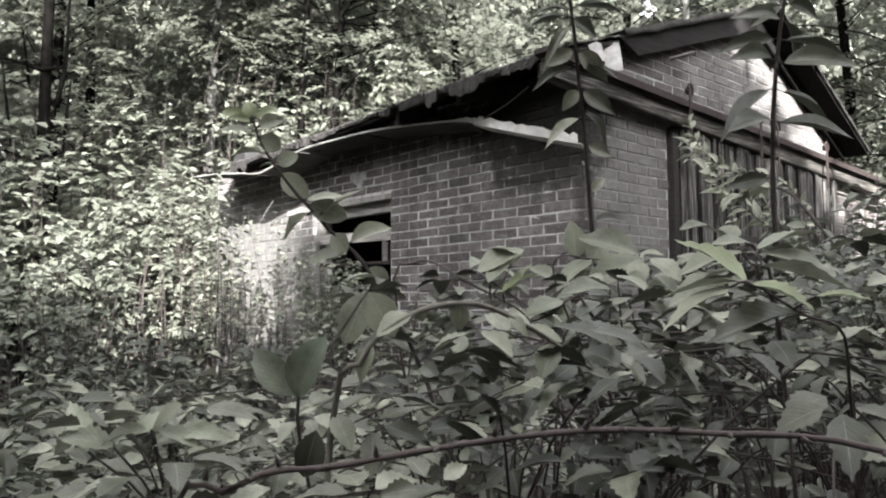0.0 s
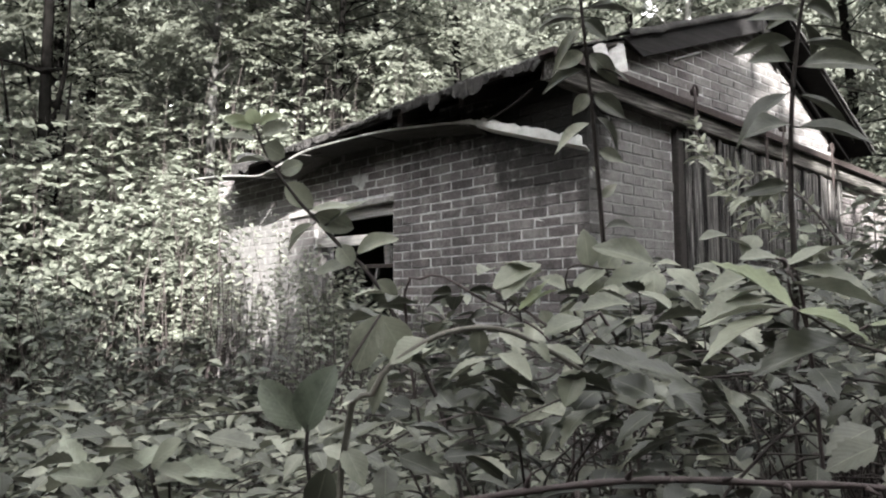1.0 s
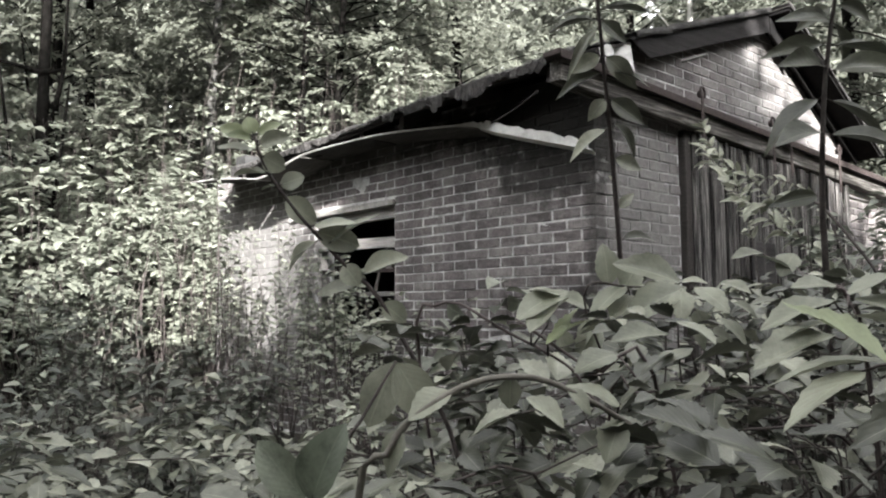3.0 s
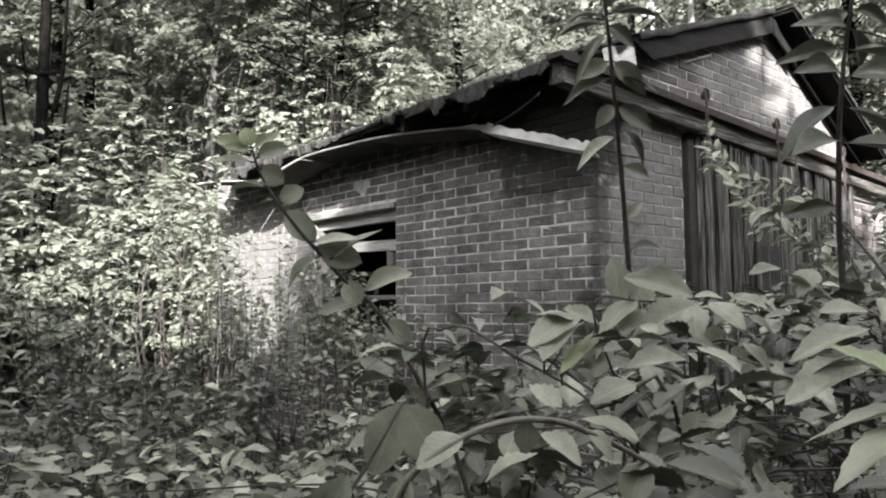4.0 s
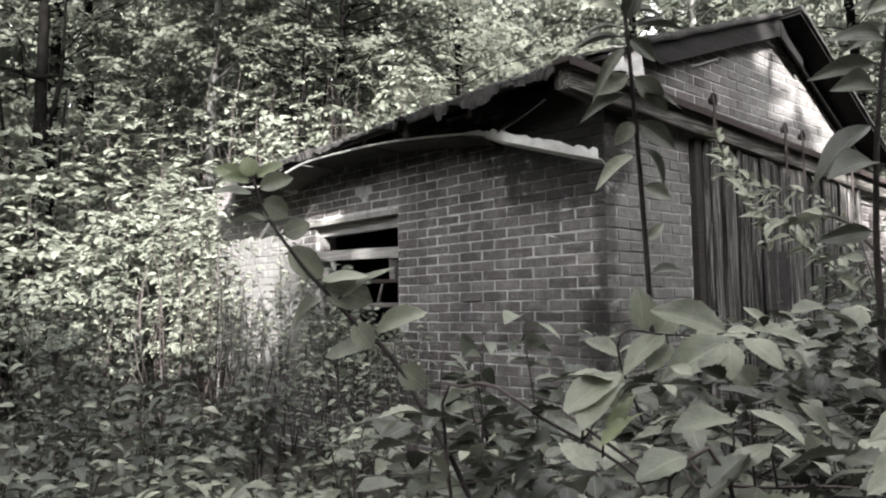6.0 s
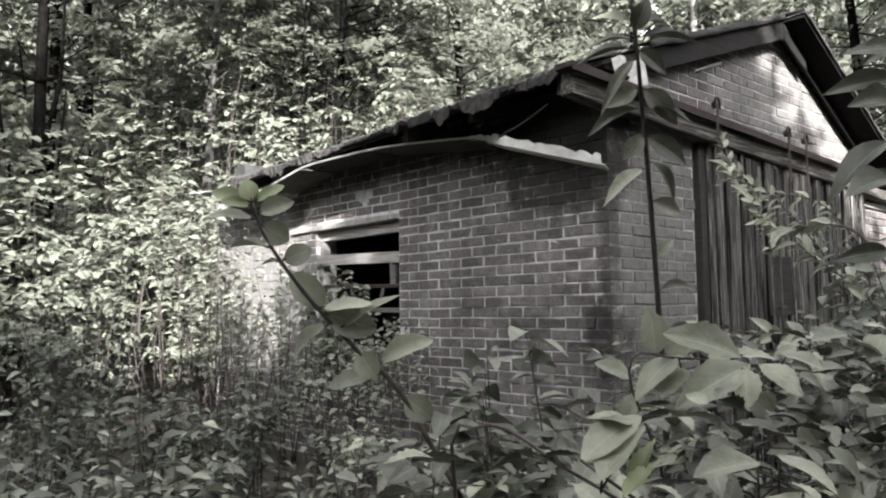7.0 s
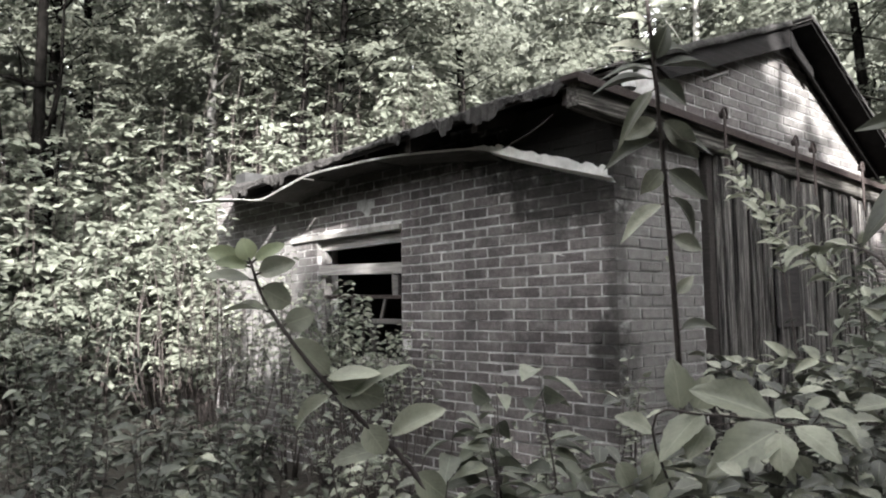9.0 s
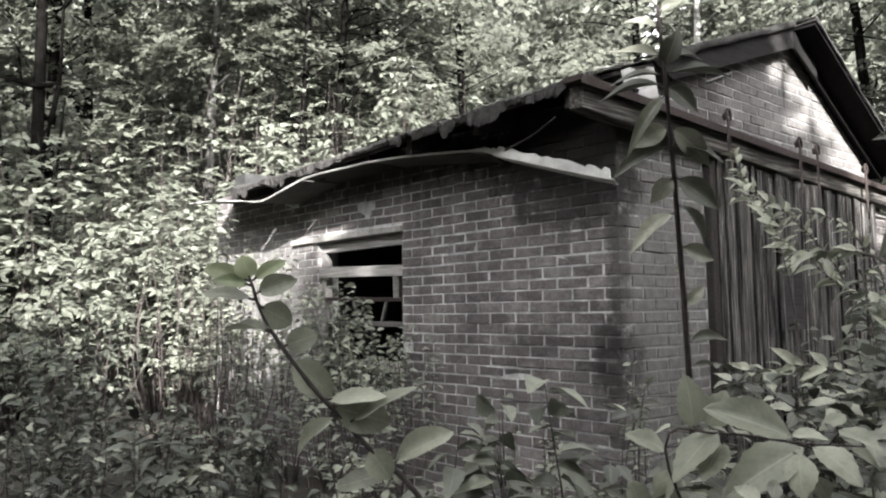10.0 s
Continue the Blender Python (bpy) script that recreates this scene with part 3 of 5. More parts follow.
for j in range(n_edge + 1):
    y = -0.10 + j / n_edge * (BACK_Y - 0.50)
    if r2.random() < 0.15:
        aim = r2.choice((0.0, 0.01, 0.02, 0.035, 0.055, 0.085))
        lap = r2.uniform(-0.02, 0.03)
    drop += (aim - drop) * r2.uniform(0.1, 0.6)
    gone = torn(y)
    z0 = roof_z(-0.30 + gone) + sag(y) * (1 - gone) + 0.02 + 0.014 * noise.noise((1, y * 6, 0))
    z1 = roof_z(EAVE_L + gone) + sag(y) * (1 - gone) + 0.012 + 0.020 * noise.noise((2, y * 4, 0)) + 0.012 * noise.noise((2, y * 19, 0))
    ragged = 0.012 * noise.noise((7, y * 41, 0)) + r2.uniform(-.006, .006)
    ev += [(-0.26 + gone, y, z0 + 0.012), (-0.39 + gone - lap * .4, y, z1 + 0.018 + r2.uniform(-.004, .004)), (-0.425 + gone - lap, y, z1 - 0.004 + ragged), (-0.418 + gone - lap * .6 + r2.uniform(-.012, .012), y + r2.uniform(-.012, .012), z1 - 0.020 - drop + ragged)]
for j in range(n_edge):
    for i in range(3):
        a = j * 4 + i
        ef.append((a, a + 1, a + 5, a + 4))
edge = tagged(link_mesh("felt_edge", ev, ef, FELT, shed), "ragged torn edge of grey roofing felt")
so = edge.modifiers.new("thickness", 'SOLIDIFY')
so.thickness = 0.005

# rafter tails and wall plate below the eave
for i in range(9):
    y = 0.12 + i * 0.62
    bm = bmesh.new()
    made = box(bm, -0.36 + torn(y), 0.9, y, y + 0.05, -0.095, 0.0, bevel=0.004)
    for v in bm.verts:
        v.co.z += roof_z(v.co.x) + sag(y) * (0.7 if v.co.x < 0.3 else 0.2) - 0.045
    part("rafter", bm, DARKWOOD, shed)
one_box("wall_plate", (0.03, 0.15, 0.06, 4.95, 2.42, 2.50), DARKWOOD, shed, bevel=0.005)
# a split board that hangs under the eave
tubes("loose_batten", [(spline([(-0.3, 0.18, 2.335), (-0.28, 0.38, 2.27), (-0.24, 0.62, 2.235)], 10), 0.006)], DARKWOOD, shed, 4)

# fascia of the gable
bm = bmesh.new()
lx0, lx1 = 0.26, RIDGE_X
pts = [(lx0, roof_z(lx0) + 0.005), (lx1, RIDGE_Z + 0.005), (lx1, RIDGE_Z - 0.155), (0.47, roof_z(0.47) - 0.150)]
fr = [bm.verts.new((x, FRONT_Y - 0.030, z)) for x, z in pts]
bk = [bm.verts.new((x, FRONT_Y - 0.004, z)) for x, z in pts]
bm.faces.new(fr)
bm.faces.new(bk[::-1])
for i in range(4):
    bm.faces.new((fr[i], bk[i], bk[(i + 1) % 4], fr[(i + 1) % 4]))
bmesh.ops.recalc_face_normals(bm, faces=bm.faces)
bmesh.ops.bevel(bm, geom=list(bm.edges), offset=0.004, segments=1, affect='EDGES')
part("fascia_board", bm, FASCIA, shed, "broken off grey fascia board")
def rake_board(name, x0, x1, drop0, drop1, y, material, label):
    """A board under the edge of the slope away from the camera's side, from one height below it to another."""
    bm = bmesh.new()
    pts = [(x0, roof_z(x0) - 0.03), (x1, roof_z(x1) - 0.03), (x1, roof_z(x1) - drop1), (x0, roof_z(x0) - drop0)]
    fr = [bm.verts.new((x, y - 0.026, z)) for x, z in pts]
    bk = [bm.verts.new((x, y, z)) for x, z in pts]
    bm.faces.new(fr)
    bm.faces.new(bk[::-1])
    for i in range(4):
        bm.faces.new((fr[i], bk[i], bk[(i + 1) % 4], fr[(i + 1) % 4]))
    bmesh.ops.recalc_face_normals(bm, faces=bm.faces)
    bmesh.ops.bevel(bm, geom=list(bm.edges), offset=0.004, segments=1, affect='EDGES')
    return part(name, bm, material, shed, label)


rake_board("fascia_board", RIDGE_X + 0.004, EAVE_R - 0.04, 0.10, 0.09, -0.045, UNDERSIDE_SHADE, "fascia board, near black with the overhang's shade in its colour")
rake_board("ridge_plate", RIDGE_X + 0.006, RIDGE_X + 0.36, 0.165, 0.14, -0.074, FASCIA, "worn grey board over the joint at the ridge")
# felt folded over the verge, and the ridge cap
for sgn, x_end in ((-1, 0.3), (1, EAVE_R + 0.03)):
    vs, fs = [], []
    for j in range(31):
        u = j / 30
        x = RIDGE_X + (x_end - RIDGE_X) * u
        w = 0.012 * noise.noise((x * 7, sgn, 0))
        z = roof_z(x) + 0.034 + w
        rim = FRONT_Y - 0.045 if sgn < 0 else SHEET_Y - 0.012 + 1.5 * w
        vs += [(x, rim + 0.2, z), (x, rim, z + 0.004), (x, rim - 0.007 + w, z - 0.035 - abs(w) * 2)]
    for j in range(30):
        for i in range(2):
            a = j * 3 + i
            fs.append((a, a + 1, a + 4, a + 3))
    ob = tagged(link_mesh("verge_felt", vs, fs, FELT, shed, smooth=True), "felt folded over the gable edge")
    ob.modifiers.new("thickness", 'SOLIDIFY').thickness = 0.006
tubes("ridge_cap", [([(RIDGE_X, FRONT_Y - 0.03, RIDGE_Z + 0.012), (RIDGE_X, 2, RIDGE_Z + 0.018), (RIDGE_X, BACK_Y, RIDGE_Z + 0.012)], 0.035)], FELT, shed, 8)
# soffit batten, broken lath, and a bent bright sheet at the broken corner
tubes("broken_lath", [([(0.80, -0.115, 2.672), (1.13, -0.105, 2.795)], 0.011)], GREYWOOD, shed, 4)
bm = bmesh.new()
cols = 8
sheet = []
for i in range(cols + 1):
    x = -0.04 + i * 0.033
    yy = -0.10 - 0.05 * math.sin(i * 0.9)
    sheet.append((bm.verts.new((x, yy, 2.485 - .002 * i)), bm.verts.new((x + .005, yy + 0.03, 2.59 + 0.009 * i + .01 * math.sin(i * 2.1)))))
for a, b in zip(sheet, sheet[1:]):
    bm.faces.new((a[0], b[0], b[1], a[1]))
fl = part("flashing", bm, OLDZINC, shed, "bent pale sheet metal flashing")
fl.modifiers.new("thickness", 'SOLIDIFY').thickness = 0.003

# the loose strip of gutter edging along the side wall: outer lip and a flange that leans towards the wall
strip = spline([(-0.10, -0.03, 1.985), (-0.115, 0.26, 2.075), (-0.13, 0.70, 2.215), (-0.145, 0.954, 2.297), (-0.235, 1.283, 2.322), (-0.31, 1.699, 2.343), (-0.35, 2.118, 2.344), (-0.365, 2.633, 2.342),
                (-0.37, 2.995, 2.291), (-0.375, 3.381, 2.239), (-0.4, 3.754, 2.282), (-0.44, 4.154, 2.323), (-0.47, 4.617, 2.349)], 120)
sv, sf = [], []
for i, p in enumerate(strip):
    u = i / 119
    near = max(0.0, 1 - u / 0.27)
    lip = 0.007 + 0.064 * min(1, near * 3) * (0.75 + 0.35 * noise.noise((u * 90, 0, 0)) + 0.35 * noise.noise((u * 230, 2, 0)))
    wave = 0.006 * noise.noise((u * 40, 5, 0))
    reach = 0.055 * min(1, near * 3) + 0.012
    sv += [(p[0] - 0.004, p[1], p[2] + lip), (p[0] + wave, p[1], p[2]), (p[0] + reach * .5, p[1], p[2] + 0.004 + wave), (p[0] + reach, p[1], p[2] - 0.003 - 0.019 * min(1, near * 3))]
for i in range(119):
    for j in range(3):
        a = i * 4 + j
        sf.append((a, a + 1, a + 5, a + 4))
gut = tagged(link_mesh("gutter_strip", sv, sf, ZINC, shed), "bent, half torn off metal gutter edging")
gut.modifiers.new("thickness", 'SOLIDIFY').thickness = 0.004
# sagging soffit boards between the strip and the wall
for y0, y1 in ((0.86, 1.85), (1.86, 2.72), (2.73, 3.50), (3.51, 4.62)):
    bm = bmesh.new()
    rows_of = []
    for p in [q for q in strip if y0 <= q[1] <= y1]:
        edge_x, wall_x, end = p[0] + 0.006, -0.006 if p[1] < 4.9 else -0.05, 0.010
        rise = 0.34 * max(0.0, -p[0] - 0.19)
        rows_of.append([bm.verts.new(c) for c in ((edge_x, p[1], p[2] - 0.003), (wall_x, p[1], p[2] - 0.055 + rise), (wall_x, p[1], p[2] - 0.043 + rise), (edge_x, p[1], p[2] + 0.005))])
    for a, b in zip(rows_of, rows_of[1:]):
        for k in range(4):
            bm.faces.new((a[k], a[(k + 1) % 4], b[(k + 1) % 4], b[k]))
    bm.faces.new(rows_of[0][::-1])
    bm.faces.new(rows_of[-1])
    bmesh.ops.recalc_face_normals(bm, faces=bm.faces)
    part("soffit_board", bm, SOFFIT, shed, "sagging dark soffit board")

# ---- window
one_box("lintel", (-0.028, 0.20, WIN_Y0 - 0.01, 3.46, WIN_Z1 + 0.002, WIN_Z1 + 0.052), STONE, shed, "pale stone lintel", 0.006, 0.003)
one_box("window_sill", (-0.05, 0.20, WIN_Y0 - 0.002, WIN_Y1 + 0.002, WIN_Z0 - 0.055, WIN_Z0), STONE, shed, "pale stone sill", 0.008, 0.003)
window = thing("window", "broken wooden window with leaning sashes in a brick wall", "window", (0.1, 2.5, WIN_Z0))


def bar(name, a, b, w, d, material, parent, label=""):
    """A straight timber between two points."""
    a, b = Vector(a), Vector(b)
    bm = bmesh.new()
    box(bm, -w / 2, w / 2, -d / 2, d / 2, 0, (b - a).length, bevel=0.003, jitter=0.0015)
    zz = (b - a).normalized()
    xx = (Vector((1, 0, 0)) - zz * zz.x).normalized()
    yy = zz.cross(xx)
    bm.transform(Matrix.Translation(a) @ Matrix((xx, yy, zz)).transposed().to_4x4())
    return part(name, bm, material, parent, label)


bar("head", (0.075, WIN_Y0, WIN_Z1 - 0.042), (0.075, WIN_Y1, WIN_Z1 - 0.042), 0.07, 0.078, GREYWOOD, window, "grey wooden head")
bar("jamb", (0.075, WIN_Y1 - 0.03, WIN_Z0), (0.075, WIN_Y1 - 0.03, WIN_Z1 - 0.085), 0.07, 0.055, GREYWOOD, window)
bar("jamb", (0.075, WIN_Y0 + 0.03, WIN_Z0), (0.075, WIN_Y0 + 0.03, WIN_Z1 - 0.30), 0.07, 0.055, DARKWOOD, window)
bar("board", (0.015, WIN_Y0 + 0.002, 1.590), (0.015, WIN_Y1 - 0.01, 1.625), 0.024, 0.085, GREYWOOD, window, "pale board nailed across the opening")
bar("transom", (0.06, WIN_Y0 + 0.05, 1.375), (0.06, WIN_Y1 - 0.06, 1.40), 0.05, 0.03, RUST, window, "reddish iron bar")
bar("transom", (0.06, WIN_Y0 + 0.02, 1.19), (0.06, WIN_Y1 - 0.06, 1.20), 0.05, 0.035, OLDWOOD, window)
sash = bar("sash", (0.03, WIN_Y0 + 0.10, 1.545), (0.09, WIN_Y0 + 0.17, 1.38), 0.03, 0.08, GREYWOOD, window, "leaning grey sash post")
for y0, y1, z0, z1 in ((2.25, 2.17, 1.20, 1.39), (2.55, 2.62, 1.20, 1.39), (2.86, 2.95, 1.02, 1.41), (2.72, 2.80, 0.92, 1.19), (2.35, 2.35, 0.92, 1.19), (2.95, 2.83, 0.95, 1.3)):
    bar("muntin", (0.055, y0, z0), (0.055, y1, z1), 0.022, 0.024, OLDWOOD, window)

# ---- door rail, door
rail_tilt = lambda x: -0.041 * (x + 0.47)
bm = bmesh.new()
header = box(bm, -0.42, 4.75, -0.105, -0.012, 2.312, 2.437, bevel=0.006)
bmesh.ops.subdivide_edges(bm, edges=[e for e in bm.edges if abs(e.verts[0].co.x - e.verts[1].co.x) > 1], cuts=30)
for v in bm.verts:
    v.co.z += rail_tilt(v.co.x) + 0.006 * noise.noise((v.co.x * 4, v.co.z * 9, 0)) * (1.5 if v.co.x < 0 else 1)
    v.co.y += 0.004 * noise.noise((v.co.x * 6, 3, v.co.z * 20))
    if v.co.x < -0.38:
        v.co.x += 0.03 * noise.noise((v.co.z * 40, v.co.y * 40, 1))
part("header_beam", bm, BEAM, shed, "weathered pale timber beam over the door")
bm = bmesh.new()
box(bm, -0.475, 4.8, -0.145, -0.02, 2.441, 2.474, bevel=0.003)
box(bm, -0.475, 4.8, -0.150, -0.140, 2.421, 2.469, bevel=0.002)
for v in bm.verts:
    v.co.z += rail_tilt(v.co.x)
part("door_rail", bm, RUST, shed, "rusty steel sliding door rail")
one_box("door_post", (DOOR_X0 + 0.002, DOOR_X0 + 0.075, -0.045, 0.12, 0.0, 2.25), DARKWOOD, shed, "dark rotten door post", 0.006, 0.004)
one_box("end_post", (3.52, 3.60, 0.0, 0.2, 0.0, 2.30), DARKWOOD, shed, "", 0.006, 0.004)

door = thing("sliding_door", "tall weathered grey plank sliding door on a rusty rail", "door", (2.2, -0.06, 0.05))
x = DOOR_X0 + 0.095
rr = random.Random(11)
while x < 3.60:
    w = rr.choice((0.030, 0.036, 0.045, 0.055, 0.07, 0.085))
    top = 2.306 + rail_tilt(x) + rr.uniform(-0.012, 0.004)
    y = -0.058 + rr.uniform(-0.016, 0.012)
    spans = [(0.06 + rr.uniform(0, .05), top)]
    for z0, z1 in spans:
        bm = bmesh.new()
        box(bm, x, x + w - rr.uniform(0.004, 0.014), y - 0.011, y + 0.011, z0, z1, bevel=0.003, jitter=0.003)
        part("plank", bm, PLANK, door)
    if rr.random() < 0.30:
        bm = bmesh.new()
        box(bm, x - 0.016, x + 0.010, y - 0.026, y - 0.012, 0.1 + rr.uniform(0, .3), top - rr.uniform(0, .05), bevel=0.003, jitter=0.003)
        part("cover_strip", bm, PLANK, door)
    x += w
one_box("patch_board", (1.70, 2.06, -0.094, -0.078, 1.12, 1.54), FASCIA, door, "dark board nailed over the planks", 0.003, 0.004)
for z in (0.35, 2.02):
    one_box("ledger", (DOOR_X0 + 0.1, 3.58, -0.040, -0.016, z, z + 0.12), DARKWOOD, door)
for hx in (0.965, 1.972, 2.263, 3.185):
    z = 2.525 + rail_tilt(hx)
    h = bar("hanger", (hx, -0.158, z - 0.34), (hx, -0.158, z + 0.005), 0.036, 0.008, RUST, door, "rusty strap hanger with a wheel")
    hv = [(hx + 0.030 * math.cos(a), -0.158, z + 0.012 + 0.045 * math.sin(a)) for a in np.linspace(-0.6, math.pi + 0.6, 12)]
    tubes("loop", [(hv, 0.009)], RUST, h, 6)
    bm = bmesh.new()
    bmesh.ops.create_cone(bm, segments=16, radius1=0.024, radius2=0.024, depth=0.02, cap_ends=True, matrix=pose(hx, -0.14, z + 0.012, 90, 0, 0))
    part("wheel", bm, RUST, h)

# the front's sunlit brick pier; the gap above stands in for beam shade
pier = thing("front_pier", "sunlit brick pier of the shed front, built as a separate low wall", "wall", (4.3, 0.1, 0))
bm = bmesh.new()
box(bm, 3.66, 5.6, 0.02, 0.22, -0.1, 2.06)
part("core", bm, STONE, pier)
one_box("coping", (3.64, 5.62, -0.01, 0.25, 2.06, 2.11), STONE, pier, "", 0.008, 0.003)
for k in range(0, 30):
    xx = 3.66 + (0.113 if k % 2 else 0)
    while xx < 5.55:
        ob = new("brick", brick_mesh(0.22, random.randrange(6)))
        ob.matrix_basis = pose(xx, 0.01 + random.gauss(0, .0015), 0.02 + k * COURSE)
        adopt(ob, pier)
        xx += BRICK_L

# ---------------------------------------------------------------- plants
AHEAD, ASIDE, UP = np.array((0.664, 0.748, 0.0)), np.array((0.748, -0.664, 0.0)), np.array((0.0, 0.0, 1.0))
CAM_START = np.array((-3.70, -2.865, 0.0))          # the camera's first standpoint in plan


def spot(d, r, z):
    return CAM_START + AHEAD * d + ASIDE * r + UP * z


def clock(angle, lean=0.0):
    """A way in the upright plane across the camera's view: 0 up, 90 to the right; lean: away from the camera."""
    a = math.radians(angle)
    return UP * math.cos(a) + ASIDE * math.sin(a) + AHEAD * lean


NEAR_OVAL = leaf_meshes("leaf", SHAPE_OVAL, LEAF_NEAR)
SOFT_OVAL = leaf_meshes("leaf", SHAPE_OVAL, LEAF_SOFT)
DARK_OVAL = leaf_meshes("leaf", SHAPE_OVAL, LEAF_DARK)
SOFT_BROAD = leaf_meshes("leaf", SHAPE_BROAD, LEAF_SOFT)
PALE_BROAD = leaf_meshes("leaf", SHAPE_BRAMBLE[:3], LEAF_PALEST)
PALE_LANCE = leaf_meshes("leaf", SHAPE_LANCE, LEAF_SOFT)
NEAR_LANCE = leaf_meshes("leaf", SHAPE_LANCE, LEAF_NEAR)
NEAR_BRAMBLE = leaf_meshes("leaf", SHAPE_BRAMBLE, LEAF_NEAR)
YOUNG_LONG = leaf_meshes("leaf", SHAPE_BRAMBLE[:3], LEAF_YOUNG)
YOUNG = leaf_meshes("leaf", SHAPE_OVAL[:2], LEAF_YOUNG)


def along(line, s):
    x = s * (len(line) - 1)
    i = min(int(x), len(line) - 2)
    return line[i] + (line[i + 1] - line[i]) * (x - i)


def leafy_stem(name, label, line, radius, leaves, meshes, category="plant", tip_meshes=None):
    """A stem through a few points, with leaves (place along it, clock angle, lean, facing, length, width)."""
    line = spline(line, 28)
    foot = line[0].copy()
    ob = thing(name, label, category, tuple(foot))
    st = tubes("stem", [(line, np.linspace(radius, radius * 0.45, len(line)))], STEM, ob, 7)
    for i, (s, angle, lean, facing, length, width) in enumerate(leaves):
        p = along(line, s)
        way = clock(angle, lean)
        normal = -AHEAD * facing + UP * (1 - facing) + ASIDE * rng.uniform(-.2, .2)
        stalk = 0.10 * length
        q = p + way / np.linalg.norm(way) * stalk
        lay_leaf((tip_meshes if tip_meshes and s > 0.955 else meshes)[i % 3 % len(tip_meshes if tip_meshes and s > 0.955 else meshes)], q, way, normal, length, ob, width)
        tubes("leaf_stalk", [([p, q + way * 0.004], 0.0014)], STEM, ob, 4)
    return ob


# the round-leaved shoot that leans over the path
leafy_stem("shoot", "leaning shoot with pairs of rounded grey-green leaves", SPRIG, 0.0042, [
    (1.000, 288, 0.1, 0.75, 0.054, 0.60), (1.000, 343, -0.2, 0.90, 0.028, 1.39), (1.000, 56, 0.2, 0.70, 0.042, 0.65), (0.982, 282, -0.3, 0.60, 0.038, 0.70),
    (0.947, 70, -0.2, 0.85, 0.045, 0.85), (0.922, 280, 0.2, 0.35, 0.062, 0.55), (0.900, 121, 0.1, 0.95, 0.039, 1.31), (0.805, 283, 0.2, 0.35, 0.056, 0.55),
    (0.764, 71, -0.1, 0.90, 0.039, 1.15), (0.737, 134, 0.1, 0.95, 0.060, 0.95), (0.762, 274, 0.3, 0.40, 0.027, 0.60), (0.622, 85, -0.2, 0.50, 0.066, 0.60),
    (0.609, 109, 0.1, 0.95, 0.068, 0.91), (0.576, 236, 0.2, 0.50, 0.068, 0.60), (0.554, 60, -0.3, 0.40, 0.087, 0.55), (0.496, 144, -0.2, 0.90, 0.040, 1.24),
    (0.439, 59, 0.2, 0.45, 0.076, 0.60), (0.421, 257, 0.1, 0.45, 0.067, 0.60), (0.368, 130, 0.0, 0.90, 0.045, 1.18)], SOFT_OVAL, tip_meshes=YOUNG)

# the tall stalk in front of the corner
leafy_stem("tall_stalk", "tall upright stalk with paired drooping lance-shaped leaves", STALK, 0.0075, [
    (0.995, 325, 0.1, 0.80, 0.038, 1.20), (0.985, 54, -0.2, 0.80, 0.046, 1.10), (0.967, 86, 0.2, 0.60, 0.041, 1.03), (0.957, 289, -0.2, 0.60, 0.057, 0.90),
    (0.905, 293, 0.1, 0.70, 0.075, 0.80), (0.882, 18, -0.4, 0.90, 0.066, 1.50), (0.905, 80, 0.2, 0.55, 0.078, 0.80), (0.867, 278, -0.2, 0.45, 0.087, 0.80),
    (0.875, 87, 0.1, 0.45, 0.117, 0.75), (0.852, 273, 0.3, 0.40, 0.107, 0.75), (0.837, 221, -0.2, 0.55, 0.117, 0.62), (0.852, 133, -0.1, 0.95, 0.070, 1.32),
    (0.777, 244, 0.1, 0.90, 0.070, 1.41), (0.779, 134, -0.1, 0.95, 0.096, 1.15), (0.742, 247, 0.2, 0.50, 0.110, 0.75), (0.744, 103, -0.2, 0.50, 0.092, 0.80),
    (0.689, 222, 0.1, 0.95, 0.057, 1.60), (0.689, 128, -0.1, 0.95, 0.094, 1.25), (0.627, 238, -0.2, 0.50, 0.109, 0.80), (0.642, 127, 0.2, 0.50, 0.111, 0.80),
    (0.564, 112, 0.1, 0.90, 0.069, 1.28), (0.451, 46, -0.1, 0.90, 0.052, 1.24), (0.393, 72, 0.2, 0.45, 0.092, 0.70), (0.511, 322, 0.1, 0.90, 0.017, 1.41)], NEAR_LANCE, tip_meshes=NEAR_LANCE)

# a second stalk of the same kind beside it
pairs = []
for i, s in enumerate((0.985, 0.955, 0.91, 0.85, 0.785, 0.71, 0.635, 0.56, 0.43)):
    turn = (0, 70)[i % 2]
    for side in (1, -1):
        if s < 0.5 and side > 0:
            continue
        big = 0.065 + 0.080 * min(1.0, (1 - s) * 4) if s > 0.5 else 0.09
        pairs.append((s + rng.uniform(-.008, .008), side * rng.uniform(80, 128), 0.8 * math.sin(math.radians(turn)) * side * rng.choice([-1, 1]), rng.uniform(0.35, 0.85), big * rng.uniform(.85, 1.05), rng.uniform(0.75, 1.1)))
leafy_stem("tall_stalk", "tall upright stalk with paired drooping lance-shaped leaves", STALK2, 0.0075, pairs, NEAR_LANCE)

